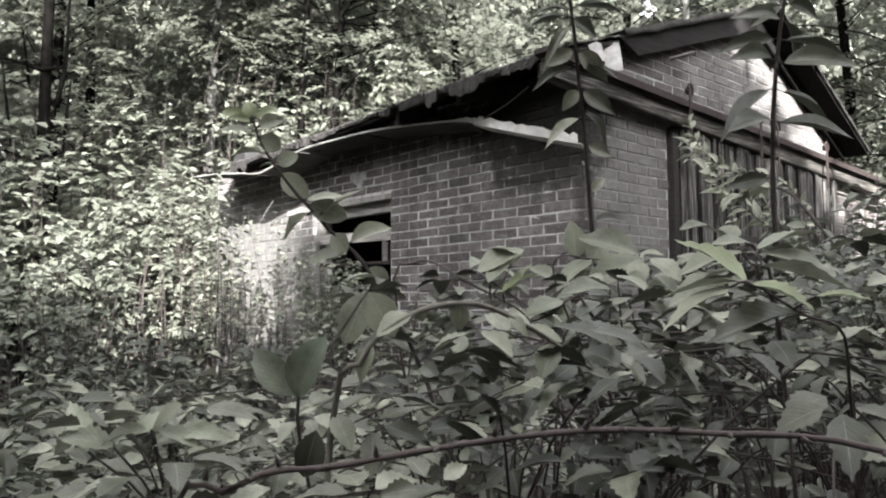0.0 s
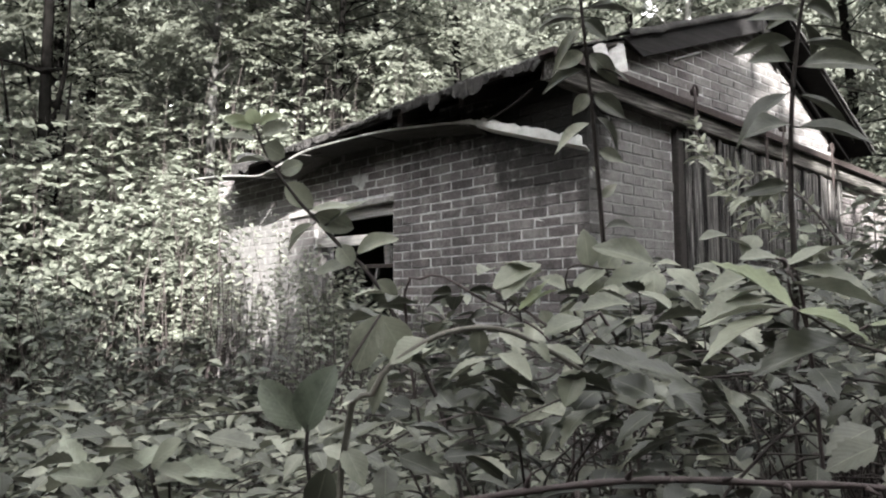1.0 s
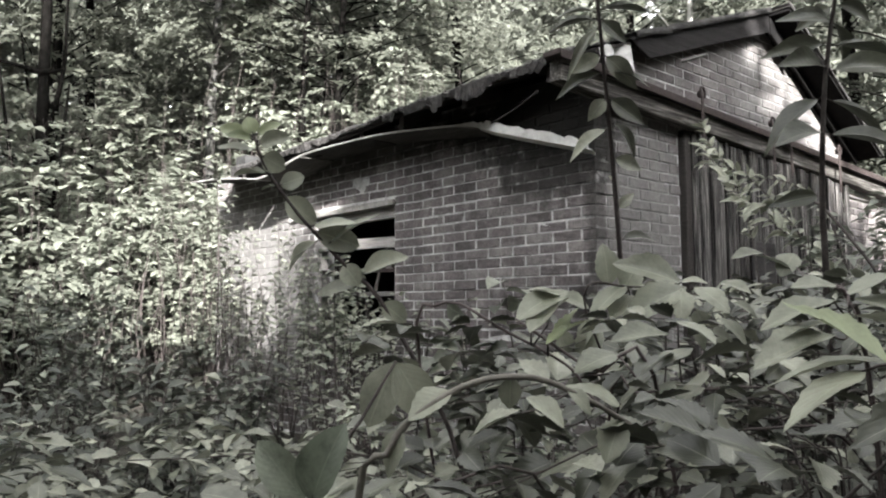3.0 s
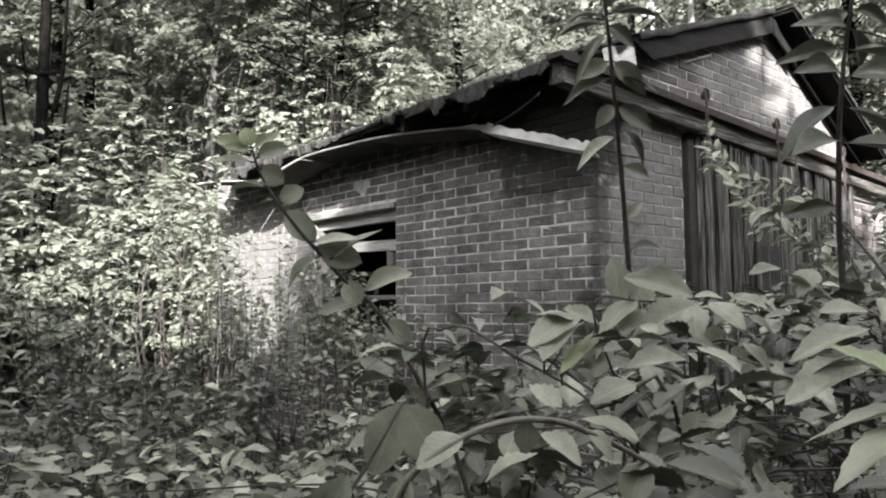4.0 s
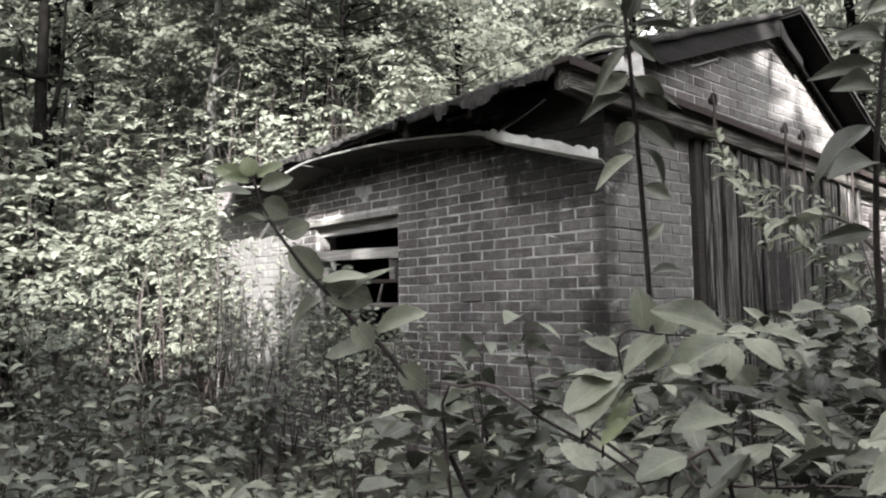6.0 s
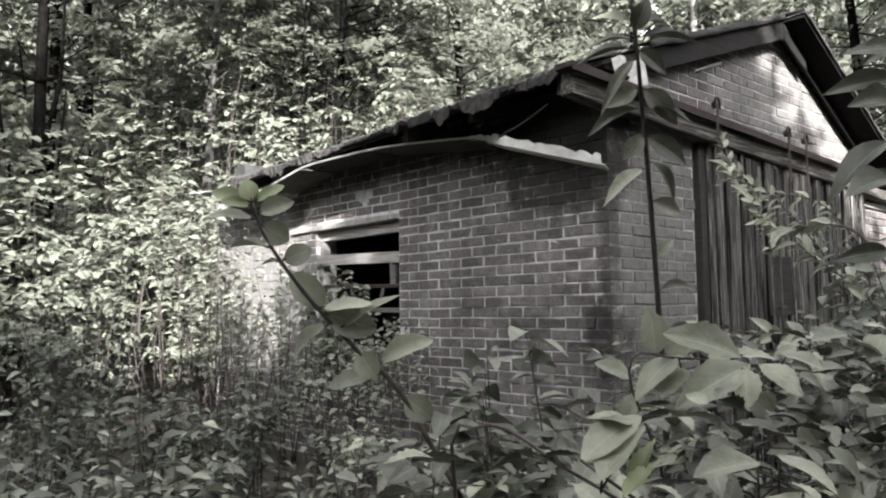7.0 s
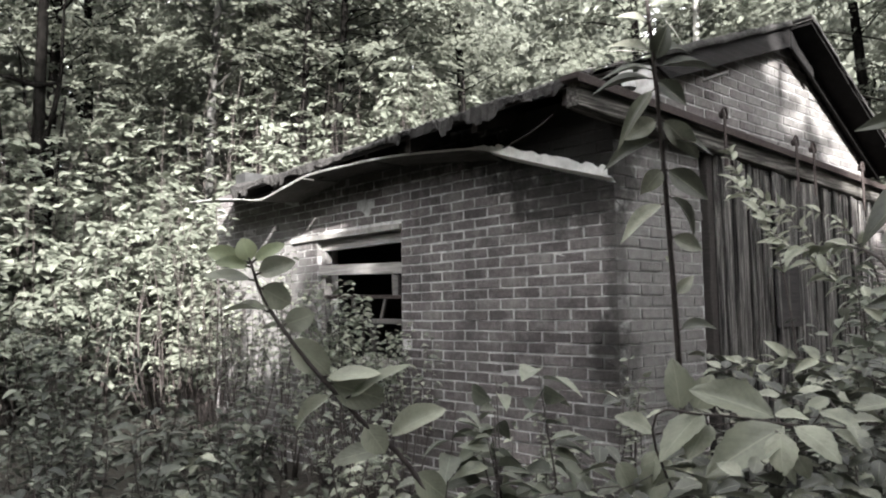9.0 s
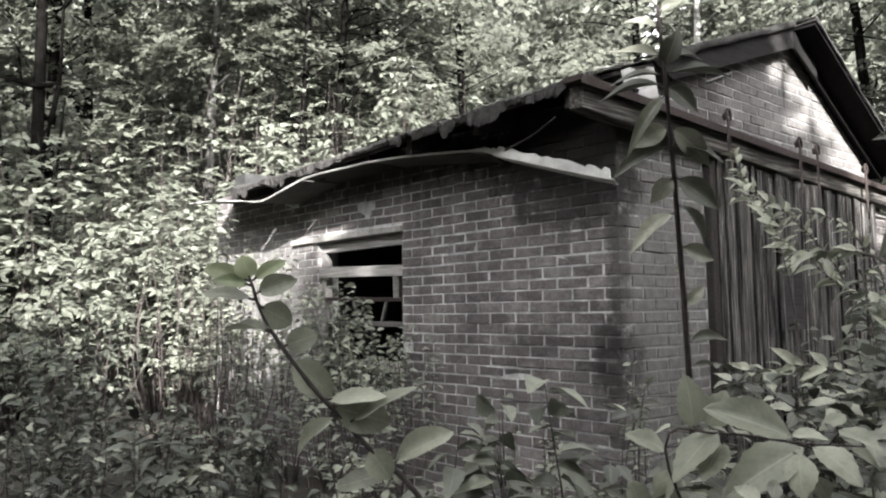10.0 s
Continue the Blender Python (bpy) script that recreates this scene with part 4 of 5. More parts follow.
# the pale broad-leaved branch at knee height beside the stalk
broad = thing("broadleaf_branch", "low branch with a fan of broad pale leaves", "plant", tuple(spot(1.60, 0.32, 0.0)))
limb = spline([spot(1.62, 0.34, 0.0), spot(1.58, 0.30, 0.8), spot(1.53, 0.22, 1.085), spot(1.53, 0.30, 1.105), spot(1.53, 0.42, 1.09), spot(1.55, 0.52, 1.08)], 26)
tubes("stem", [(limb, np.linspace(0.0026, 0.0014, 26))], STEM, broad, 7)
for i, (d, r, z, dd, dr, dz, wd) in enumerate([
        (1.564, 0.272, 1.107, -0.006, -0.004, 0.074, 0.91), (1.615, 0.311, 1.101, -0.004, 0.031, 0.052, 1.1), (1.464, 0.376, 1.109, 0.027, -0.099, 0.042, 0.69),
        (1.435, 0.377, 1.101, -0.037, -0.113, -0.042, 0.61), (1.534, 0.298, 1.109, -0.036, -0.075, -0.042, 0.79), (1.536, 0.307, 1.091, -0.038, -0.044, -0.036, 0.91),
        (1.415, 0.361, 1.097, -0.026, -0.009, -0.047, 1.04), (1.435, 0.389, 1.101, -0.038, 0.047, -0.025, 1.28), (1.475, 0.379, 1.111, -0.021, 0.038, 0.0, 0.92),
        (1.438, 0.392, 1.062, -0.018, 0.007, -0.025, 1.2), (1.614, 0.53, 1.117, 0.001, -0.042, -0.013, 0.93), (1.515, 0.465, 1.11, -0.049, 0.029, -0.014, 0.9)]):
    way = AHEAD * dd + ASIDE * dr + UP * dz
    p = spot(d, r, z)
    lay_leaf(SOFT_BROAD[i % 3], p, way, -AHEAD * (.65, .5, .6)[i % 3] + UP * (.7, .8, .75)[i % 3] + ASIDE * rng.uniform(-.4, .4), np.linalg.norm(way) * 1.08, broad, wd * 1.12)
    tubes("leaf_stalk", [([min(limb, key=lambda q: np.linalg.norm(q - p)), p + way * 0.05], 0.0015)], STEM, broad, 4)
for i, (d, r, z, ang, ln, wd) in enumerate([
        (1.62, 0.246, 1.066, 300, 0.07, 0.90), (1.66, 0.40, 1.08, 30, 0.06, 1.0), (1.58, 0.26, 1.03, 217, 0.082, 1.0), (1.60, 0.428, 1.05, 150, 0.072, 1.0),
        (1.55, 0.50, 1.075, 110, 0.06, 0.9), (1.59, 0.179, 1.027, 154, 0.057, 1.2), (1.56, 0.315, 1.041, 190, 0.070, 1.1), (1.58, 0.243, 1.044, 211, 0.064, 1.1)]):
    lay_leaf(SOFT_BROAD[i % 3], spot(d, r, z), clock(ang, (-.2, .1, -.1)[i % 3]), -AHEAD * (.55, .4, .6)[i % 3] + UP * (.7, .8, .6)[i % 3], ln, broad, wd)

# ---- bramble thicket close to the path
THICK = [  # ahead from, to, aside from, to, top, depth of the layer, number of leaf sprays
    (0.50, 0.85, -0.34, 0.02, 0.90, 0.20, 78), (0.58, 0.95, -0.05, 0.35, 0.95, 0.09, 24), (0.75, 1.15, -0.12, 0.40, 1.01, 0.17, 78), (0.70, 1.20, 0.30, 0.75, 1.02, 0.16, 84),
    (1.00, 1.50, -0.05, 0.45, 0.98, 0.22, 112), (1.15, 1.60, 0.10, 0.75, 1.04, 0.34, 150), (1.50, 2.05, 0.25, 0.85, 1.10, 0.36, 170), (1.15, 2.10, 0.70, 1.40, 1.13, 0.40, 230), (1.80, 2.60, 0.60, 1.90, 1.13, 0.45, 240), (0.95, 1.6, -0.6, -0.05, 0.79, 0.3, 70), (0.62, 0.95, 0.02, 0.50, 0.84, 0.16, 70)]


def sprays(zone):
    d0, d1, r0, r1, top, deep, count = zone
    base, way, nor, size = [], [], [], []
    for _ in range(count):
        d, r = rng.uniform(d0, d1), rng.uniform(r0, r1)
        heap = noise.noise((d * 5.5, r * 5.5, 1))
        if heap < 0.0 and rng.random() < 0.72:
            continue
        z = top - deep * rng.random() ** 1.5 + 0.10 * heap
        p = spot(d, r, z)
        tilt = np.array((rng.normal(0, .26), rng.normal(0, .26), 1.0)) - AHEAD * rng.uniform(-0.15, 0.45)
        tilt /= np.linalg.norm(tilt)
        az = rng.uniform(0, 2 * math.pi)
        ref = np.cross(tilt, (math.cos(az), math.sin(az), 0.2))
        ref /= np.linalg.norm(ref)
        oth = np.cross(tilt, ref)
        many = rng.choice([1, 3, 3, 5])
        length = rng.uniform(0.036, 0.066) * (0.85 if d < 0.85 else 1.0)
        for j in range(many):
            a = (j - (many - 1) / 2) * math.radians(62) + rng.normal(0, .12)
            w = ref * math.cos(a) + oth * math.sin(a) - UP * rng.uniform(-0.12, 0.2)
            base.append(p + w * 0.012)
            way.append(w)
            nor.append(tilt + rng.normal(0, .16, 3))
            size.append(length * (1.0 if j == many // 2 else rng.uniform(.7, .95)))
    return np.array(base), np.array(way), np.array(nor), np.array(size)


thicket = thing("bramble_thicket", "dense low bramble thicket with grey-green toothed leaves", "bramble", tuple(spot(1.2, 0.5, 0.0)))
singles = 0
for i, zone in enumerate(THICK):
    b, w, n, s = sprays(zone)
    take = min(len(b), 300 - singles) if i in (1, 2, 3, 5) else 0
    take = min(take, 75)
    for j in range(take):
        lay_leaf(NEAR_BRAMBLE[j % 4], b[j], w[j], n[j], s[j], thicket, rng.uniform(0.85, 1.2))
    singles += take
    if take < len(b):
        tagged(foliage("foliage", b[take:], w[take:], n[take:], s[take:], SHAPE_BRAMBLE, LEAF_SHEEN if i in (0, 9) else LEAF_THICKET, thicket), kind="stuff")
canes = []
for _ in range(190):
    d0, d1, r0, r1, top, deep, count = THICK[rng.integers(2, len(THICK) - 1)]
    p0 = spot(rng.uniform(d0, d1), rng.uniform(r0, r1), 0.05)
    p2 = spot(max(0.8, rng.uniform(d0, d1)), rng.uniform(r0, r1), top - rng.uniform(.05, .26))
    p3 = p2 + (p2 - p0) * (1, 1, 0) * 0.7 + ASIDE * rng.uniform(-.2, .2) - UP * rng.uniform(-.05, .10)
    p1 = p0 * 0.5 + p2 * 0.5 + UP * 0.22
    canes.append((spline([p0, p1, p2, p3], 14), np.linspace(0.0026, 0.0009, 14)))
tagged(tubes("brushwood", canes, CANE_DARK, thicket, 5, "thin dark stems"), kind="stuff")

cane = thing("bramble_cane", "arching reddish thorny bramble cane", "bramble", tuple(CANE_NEAR[0]))
line = spline(CANE_NEAR, 40)
body = tubes("cane", [(line, np.full(40, 0.0021) + 0.0004 * np.sin(np.arange(40) * 2.3))], CANE, cane, 8)
for i in range(2, 39):
    if i % 2 == 0:
        away = UP * rng.uniform(-1, 1) - AHEAD * rng.uniform(0, .8) + ASIDE * rng.uniform(-.4, .4)
        away /= np.linalg.norm(away)
        tubes("thorn", [([line[i] + away * 0.003, line[i] + away * 0.0125], [0.0022, 0.0003])], CANE, body, 5)
arch = thing("bramble_cane", "pale bare bramble cane bent in an arch", "bramble", tuple(CANE_ARCH[0]))
line = spline(CANE_ARCH, 30)
tubes("cane", [(line, np.linspace(0.0032, 0.0020, 30))], CANE_PALE, arch, 8)
for i in range(6):
    p = along(line, 0.15 + i * 0.14)
    lay_leaf(SOFT_BROAD[i % 3], p, clock(rng.uniform(100, 260), rng.uniform(-.4, .2)), -AHEAD * .4 + UP * .8, rng.uniform(.026, .042), arch, 1.1)

# big single leaves close to the path
solo = thing("young_shrub", "young shrub with a few large soft leaves", "shrub", tuple(spot(0.68, -0.14, 0.4)))
tubes("stem", [(spline([spot(0.74, -0.04, 0.55), spot(0.71, -0.11, 0.80), spot(0.688, -0.130, 0.93), spot(0.71, -0.10, 0.98), spot(0.74, -0.073, 1.026)], 14), np.linspace(0.0020, 0.0011, 14))], STEM, solo, 6)
for i, (d, r, z, ang, lean, face, ln, wd) in enumerate([
        (0.688, -0.134, 0.932, 318, 0.1, 0.85, 0.063, 0.78), (0.688, -0.130, 0.930, 17, -.1, 0.85, 0.066, 0.88),
        (0.74, -0.074, 1.026, 203, -.1, 0.85, 0.062, 0.85), (0.74, -0.072, 1.025, 150, 0.0, 0.85, 0.057, 1.0), (0.67, -0.11, 0.905, 195, 0.0, 0.7, 0.050, 0.9),
        (0.68, -0.255, 0.905, 50, -.3, 0.5, 0.042, 1.1), (0.68, -0.25, 0.905, 105, -.2, 0.35, 0.045, 0.8), (0.68, -0.26, 0.905, 262, -.2, 0.35, 0.045, 0.8)]):
    lay_leaf((DARK_OVAL if i in (0, 1) else (SOFT_OVAL if i in (2, 3, 5, 6, 7) else NEAR_OVAL))[i % 3], spot(d, r, z), clock(ang, lean), -AHEAD * face + UP * (1 - face) + ASIDE * rng.uniform(-.4, .4), ln * .88, solo, wd)
tubes("side_stem", [(spline([spot(0.70, -0.2, 0.6), spot(0.69, -0.24, 0.82), spot(0.68, -0.255, 0.905)], 8), 0.002)], STEM, solo, 5)

for i, (d, r, z, dd, dr, dz, wd) in enumerate([
        (0.711, -0.284, 0.895, 0.018, 0.027, 0.023, 1.08), (0.690, -0.243, 0.900, -0.021, 0.055, 0.011, 0.6), (0.691, -0.293, 0.888, -0.001, -0.048, 0.015, 0.8), (0.712, -0.325, 0.880, 0.036, -0.037, 0.047, 0.6)]):
    way = AHEAD * dd + ASIDE * dr + UP * dz
    lay_leaf(PALE_BROAD[i % 3], spot(d, r, z), way, UP * .8 - AHEAD * .5, np.linalg.norm(way), solo, wd)
    tubes("leaf_stalk", [([spot(0.69, -0.24, 0.82), (spot(0.69, -0.24, 0.83) + spot(d, r, z)) / 2, spot(d, r, z)], 0.0013)], STEM, solo, 4)

# near overhanging leaf spray
over = thing("bramble_spray", "overhanging bramble spray with long pale leaflets", "bramble", tuple(spot(0.72, 0.40, 0.0)))
lead = spline([spot(0.72, 0.42, 0.03), spot(0.673, 0.355, 0.883), spot(0.649, 0.34, 0.939), spot(0.625, 0.323, 0.989), spot(0.624, 0.291, 1.003), spot(0.622, 0.249, 1.028), spot(0.632, 0.236, 1.025)], 24)
tubes("stem", [(lead, np.linspace(0.0016, 0.0010, 24))], CANE_DARK, over, 6)
twiglet = spline([spot(1.02, 0.50, 0.03), spot(0.96, 0.42, 0.95), spot(0.92, 0.379, 1.07), spot(0.91, 0.36, 1.085)], 14)
tubes("side_stem", [(twiglet, np.linspace(0.003, 0.0014, 14))], CANE, over, 6)
shootlet = spline([spot(1.05, 0.30, 0.03), spot(0.96, 0.20, 0.94), spot(0.95, 0.12, 1.00), spot(0.97, 0.043, 1.055)], 14)
tubes("side_stem", [(shootlet, np.linspace(0.003, 0.0014, 14))], CANE, over, 6)
for i, (d, r, z, dd, dr, dz, wd) in enumerate([
        (0.622, 0.247, 1.028, 0.057, -0.034, 0.050, 0.55), (0.642, 0.259, 1.030, 0.0, -0.084, 0.004, 0.6), (0.622, 0.249, 1.028, -0.039, 0.036, -0.014, 0.95), (0.603, 0.291, 1.017, -0.030, 0.030, 0.002, 0.95),
        (0.632, 0.236, 1.025, -0.022, -0.064, -0.018, 0.60), (0.624, 0.291, 1.003, -0.030, -0.085, -0.004, 0.46), (0.919, 0.376, 1.077, -0.002, 0.075, 0.034, 0.75), (0.920, 0.381, 1.074, -0.040, 0.072, -0.009, 0.7),
        (0.901, 0.372, 1.057, -0.059, 0.076, -0.020, 0.65), (0.973, 0.086, 1.030, 0.027, 0.027, 0.043, 0.7), (0.972, 0.043, 1.052, 0.026, 0.057, 0.050, 0.6), (0.926, 0.159, 0.994, 0.047, 0.056, 0.035, 0.6)]):
    way = AHEAD * dd + ASIDE * dr + UP * dz
    p = spot(d, r, z)
    kind = YOUNG_LONG if i in (0, 2, 3, 9) else (NEAR_BRAMBLE if i in (5, 11) else SOFT_BROAD)
    lay_leaf(kind[i % 3], p, way, -AHEAD * .22 + UP * .9 + ASIDE * rng.uniform(-.25, .25), np.linalg.norm(way), over, wd)
    stem_near = min(np.concatenate([lead, twiglet, shootlet]), key=lambda q: np.linalg.norm(q - p))
    tubes("leaf_stalk", [([stem_near, p + way * 0.04], 0.0012)], CANE, over, 4)


# larger leaves that stand out of the thicket
def leaf_fan(label, branch, rows, young=(), dark=()):
    """A bramble branch with leaves; each row: foot of the leaf, way to its tip, width."""
    line = spline([spot(*p) for p in branch], 24)
    ob = thing("bramble_branch", label, "bramble", tuple(line[0]), "bramble branches")
    tubes("stem", [(line, np.linspace(0.0022, 0.0012, 24))], CANE, ob, 6)
    for i, (d, r, z, dd, dr, dz, wd) in enumerate(rows):
        way = AHEAD * dd + ASIDE * dr + UP * dz
        p = spot(d, r, z)
        kind = YOUNG_LONG if i in young else (NEAR_BRAMBLE if i in dark else SOFT_BROAD)
        lay_leaf(kind[i % 3], p, way, -AHEAD * .3 + UP * .9 + ASIDE * rng.uniform(-.3, .3), np.linalg.norm(way) * 1.05, ob, wd * 1.15)
        near = min(line, key=lambda q: np.linalg.norm(q - p))
        tubes("leaf_stalk", [(spline([near, (near + p) / 2 - UP * .006, p + way * 0.04], 5), 0.0012)], CANE_DARK, ob, 4)


leaf_fan("bramble branch with a fan of broad pale leaflets", [(0.98, 0.46, 0.02), (0.95, 0.42, 0.90), (0.90, 0.37, 1.045), (0.95, 0.39, 1.085), (1.15, 0.45, 1.10), (1.30, 0.50, 1.13)], [
    (0.882, 0.347, 1.072, -0.02, -0.080, -0.014, 0.42), (0.873, 0.342, 1.053, -0.02, -0.080, -0.01, 0.38), (0.864, 0.335, 1.039, -0.028, -0.086, -0.019, 0.5),
    (0.951, 0.384, 1.088, -0.001, -0.046, 0.006, 0.96), (1.301, 0.501, 1.113, -0.005, -0.051, 0.046, 0.88), (1.297, 0.451, 1.148, 0.001, -0.046, -0.003, 0.95), (1.297, 0.499, 1.147, -0.017, -0.03, -0.029, 1.1)])
leaf_fan("dark bramble branch with scattered grey leaves", [(1.10, 0.10, 0.02), (1.08, -0.06, 0.95), (1.052, -0.037, 1.072), (1.005, 0.036, 1.04), (0.968, 0.099, 1.004), (0.949, 0.117, 0.976), (0.933, 0.165, 0.931)], [
    (0.956, 0.15, 1.018, -0.019, -0.048, -0.01, 0.91), (0.91, 0.141, 0.968, -0.003, -0.044, 0.031, 0.98), (0.954, 0.056, 1.04, 0.047, 0.047, 0.043, 0.66), (0.945, 0.072, 1.028, 0.038, 0.047, 0.032, 0.49),
    (1.001, 0.097, 1.081, -0.001, -0.038, 0.015, 0.98), (0.871, 0.079, 0.953, -0.003, -0.032, 0.031, 1.1), (0.891, 0.012, 0.957, 0.018, 0.012, 0.023, 0.96)], young=(3,))
leaf_fan("dark bramble branch with scattered grey leaves", [(1.10, 0.12, 0.02), (1.08, 0.16, 0.90), (1.061, 0.199, 0.962), (1.03, 0.258, 0.971), (1.009, 0.313, 0.976), (0.99, 0.338, 0.971), (0.972, 0.349, 0.947), (0.953, 0.373, 0.924)], [
    (1.004, 0.227, 1.051, -0.039, 0.039, -0.021, 0.67), (0.986, 0.24, 1.022, -0.058, -0.094, -0.028, 0.45), (1.055, 0.232, 1.034, -0.03, -0.07, 0.001, 0.6), (1.026, 0.315, 1.021, -0.003, -0.024, 0.034, 1.0),
    (0.952, 0.285, 0.953, -0.023, -0.057, 0.023, 0.73), (0.958, 0.213, 0.989, -0.018, -0.015, -0.028, 1.1)], dark=(1,))


# ---- low plants between the path and the shed
def carpet(name, label, zones, shapes, material, length):
    ob = thing(name, label, "undergrowth", tuple(spot(3, -0.5, 0)), kind="stuff")
    B, W, N, S = [], [], [], []
    for d0, d1, r0, r1, z0, z1, deep, count in zones:
        for _ in range(count):
            d, r = rng.uniform(d0, d1), rng.uniform(r0, r1)
            p = spot(d, r, 0)
            if p[0] > -0.12 and -0.3 < p[1] < 5.2:
                continue
            patch = noise.noise((p[0] * 3.4, p[1] * 3.4, 4)) + 0.5 * noise.noise((p[0] * 8, p[1] * 8, 2))
            if patch < 0.02 and rng.random() < 0.85:
                continue
            top = z0 + (z1 - z0) * (d - d0) / (d1 - d0) + 0.22 * patch
            z = max(0.05, top - deep * rng.random() ** 1.3)
            p[2] = z
            az = rng.uniform(0, 6.283)
            k = rng.integers(2, 6)
            ln = length * rng.uniform(0.7, 1.25)
            for j in range(k):
                a = az + j * 6.283 / k + rng.normal(0, .25)
                w = np.array((math.cos(a), math.sin(a), rng.uniform(-.35, .25)))
                B.append(p + w * 0.01 + UP * rng.normal(0, .012))
                W.append(w)
                N.append(UP + rng.normal(0, .30, 3) + AHEAD * 0.05)
                S.append(ln * rng.uniform(.75, 1.1))
    foliage("foliage", np.array(B), np.array(W), np.array(N), np.array(S), shapes, material, ob)
    return ob


carpet("undergrowth", "low dense undergrowth of simple grey-green leaves", [
    (2.1, 3.4, -2.9, -0.9, 0.58, 0.50, 0.46, 400), (2.1, 3.4, -0.9, 0.3, 0.54, 0.40, 0.44, 440), (3.4, 4.4, -2.9, 0.0, 0.36, 0.30, 0.3, 380), (4.4, 6.2, -4.6, -0.8, 0.40, 0.55, 0.4, 420),
    (2.2, 4.4, 0.2, 1.6, 0.52, 0.26, 0.40, 480), (2.6, 4.6, 1.4, 3.4, 0.95, 0.9, 0.6, 630), (1.0, 2.4, 1.5, 2.8, 0.95, 0.95, 0.5, 244)], SHAPE_MID, LEAF_LOW, 0.062)


carpet("undergrowth", "low undergrowth of pale simple leaves beside the path", [(1.1, 2.6, -1.0, -0.05, 0.76, 0.71, 0.30, 560)], SHAPE_BRAMBLE, LEAF_SHEEN, 0.058)
carpet("undergrowth", "low dense undergrowth of simple grey-green leaves", [(1.2, 2.3, -1.8, -0.9, 0.68, 0.60, 0.30, 260)], SHAPE_MID, LEAF_LOW, 0.060)


def fronds(r, centre, out, normal, leaf, pairs=5):
    """Flat leafy twigs: leaves in two rows along each way out, all in one plane. Arrays of n by 3."""
    out = out / (np.linalg.norm(out, axis=1, keepdims=True) + 1e-9)
    side = np.cross(normal, out)
    side /= np.linalg.norm(side, axis=1, keepdims=True) + 1e-9
    B, W, N, S = [], [], [], []
    n = len(centre)
    for j in range(pairs):
        for sgn in (1, -1):
            droop = -UP * (0.10 * leaf * (j + 0.4 * (sgn > 0)) ** 1.5)[:, None]
            jig = r.normal(0, .15, (n, 3)) * (1, 1, .45) * leaf[:, None]
            B.append(centre + out * (leaf * 0.6 * (j + 0.45 * (sgn > 0)))[:, None] + side * (leaf * r.uniform(-.1, .5, n) * sgn)[:, None] + droop + jig)
            W.append(out * r.uniform(.2, 1.0, n)[:, None] + side * sgn + r.normal(0, .12, (n, 3)) - UP * .08)
            N.append(normal + r.normal(0, .13, (n, 3)))
            S.append(leaf * r.uniform(.75, 1.35, n) * (1.0 - 0.08 * j))
    return np.concatenate(B), np.concatenate(W), np.concatenate(N), np.concatenate(S)


def shrub(name, label, foot, height, spread, stems, per_stem, leaf, material, shapes=SHAPE_MID, start=0.25, group="", seed=0, lean=(0, 0), category="shrub", flat=0.55, fan=0):
    r = np.random.default_rng(seed)
    ob = thing(name, label, category, tuple(foot), group)
    T, B, W, N, S = [], [], [], [], []
    for _ in range(stems):
        az, out = r.uniform(0, 6.283), spread * math.sqrt(r.random())
        tip = np.array((foot[0] + math.cos(az) * out + lean[0], foot[1] + math.sin(az) * out + lean[1], foot[2] + height * r.uniform(.65, 1.0)))
        f0 = np.array(foot) + np.array((math.cos(az), math.sin(az), 0)) * out * 0.25
        mid = (f0 + tip) / 2 + r.normal(0, .06, 3) * height
        ln = spline([f0, mid, tip], 9)
        T.append((ln, np.linspace(0.004 + 0.002 * height, 0.0012, 9)))
        for j in range(per_stem):
            s = start + (1 - start) * (j + r.random()) / per_stem
            p = along(ln, s)
            a = r.uniform(0, 6.283)
            w = np.array((math.cos(a), math.sin(a), r.uniform(-.3, .35)))
            B.append(p + w * r.uniform(0.0, 0.07) * spread * 1.2)
            W.append(w)
            N.append(UP * flat + r.normal(0, .3, 3) - AHEAD * 0.12)
            S.append(leaf * r.uniform(.75, 1.5))
            if fan:
                fb, fw, fn, fs = fronds(r, (p + w * r.uniform(0, .12))[None], w[None] * (1, 1, .4), (UP + r.normal(0, .16, 3) - AHEAD * 0.35)[None], np.array([leaf * r.uniform(.8, 1.2)]), fan)
                B += list(fb)
                W += list(fw)
                N += list(fn)
                S += list(fs)
    tagged(tubes("brushwood", T, STEM, ob, 5), kind="stuff")
    tagged(foliage("foliage", np.array(B), np.array(W), np.array(N), np.array(S), shapes, material, ob), kind="stuff")
    return ob


g = "shrubs round the shed"
seeds = iter(range(100, 400))
for x, y, h, sp, st, n, lf in ((-1.72, 1.25, 0.92, .32, 9, 26, 0.056), (-1.32, 2.15, 0.92, .34, 8, 24, 0.056), (-2.3, 2.2, 1.30, .5, 16, 32, 0.056), (-0.85, 3.5, 0.8, .22, 3, 12, 0.05),
                               (-2.9, 2.9, 1.50, .55, 18, 34, 0.056), (-1.9, 3.5, 1.50, .5, 16, 32, 0.056), (-0.75, 4.6, 0.9, .25, 4, 14, 0.05), (-3.6, 3.3, 1.5, .6, 18, 32, 0.06), (-1.4, 4.4, 0.95, .4, 8, 18, 0.06)):
    shrub("shrub", "thin-stemmed leafy shrub in the undergrowth", (x, y, 0.0), h, sp, st, n, lf, LEAF_MID, group=g, seed=next(seeds))
hr = np.random.default_rng(31)
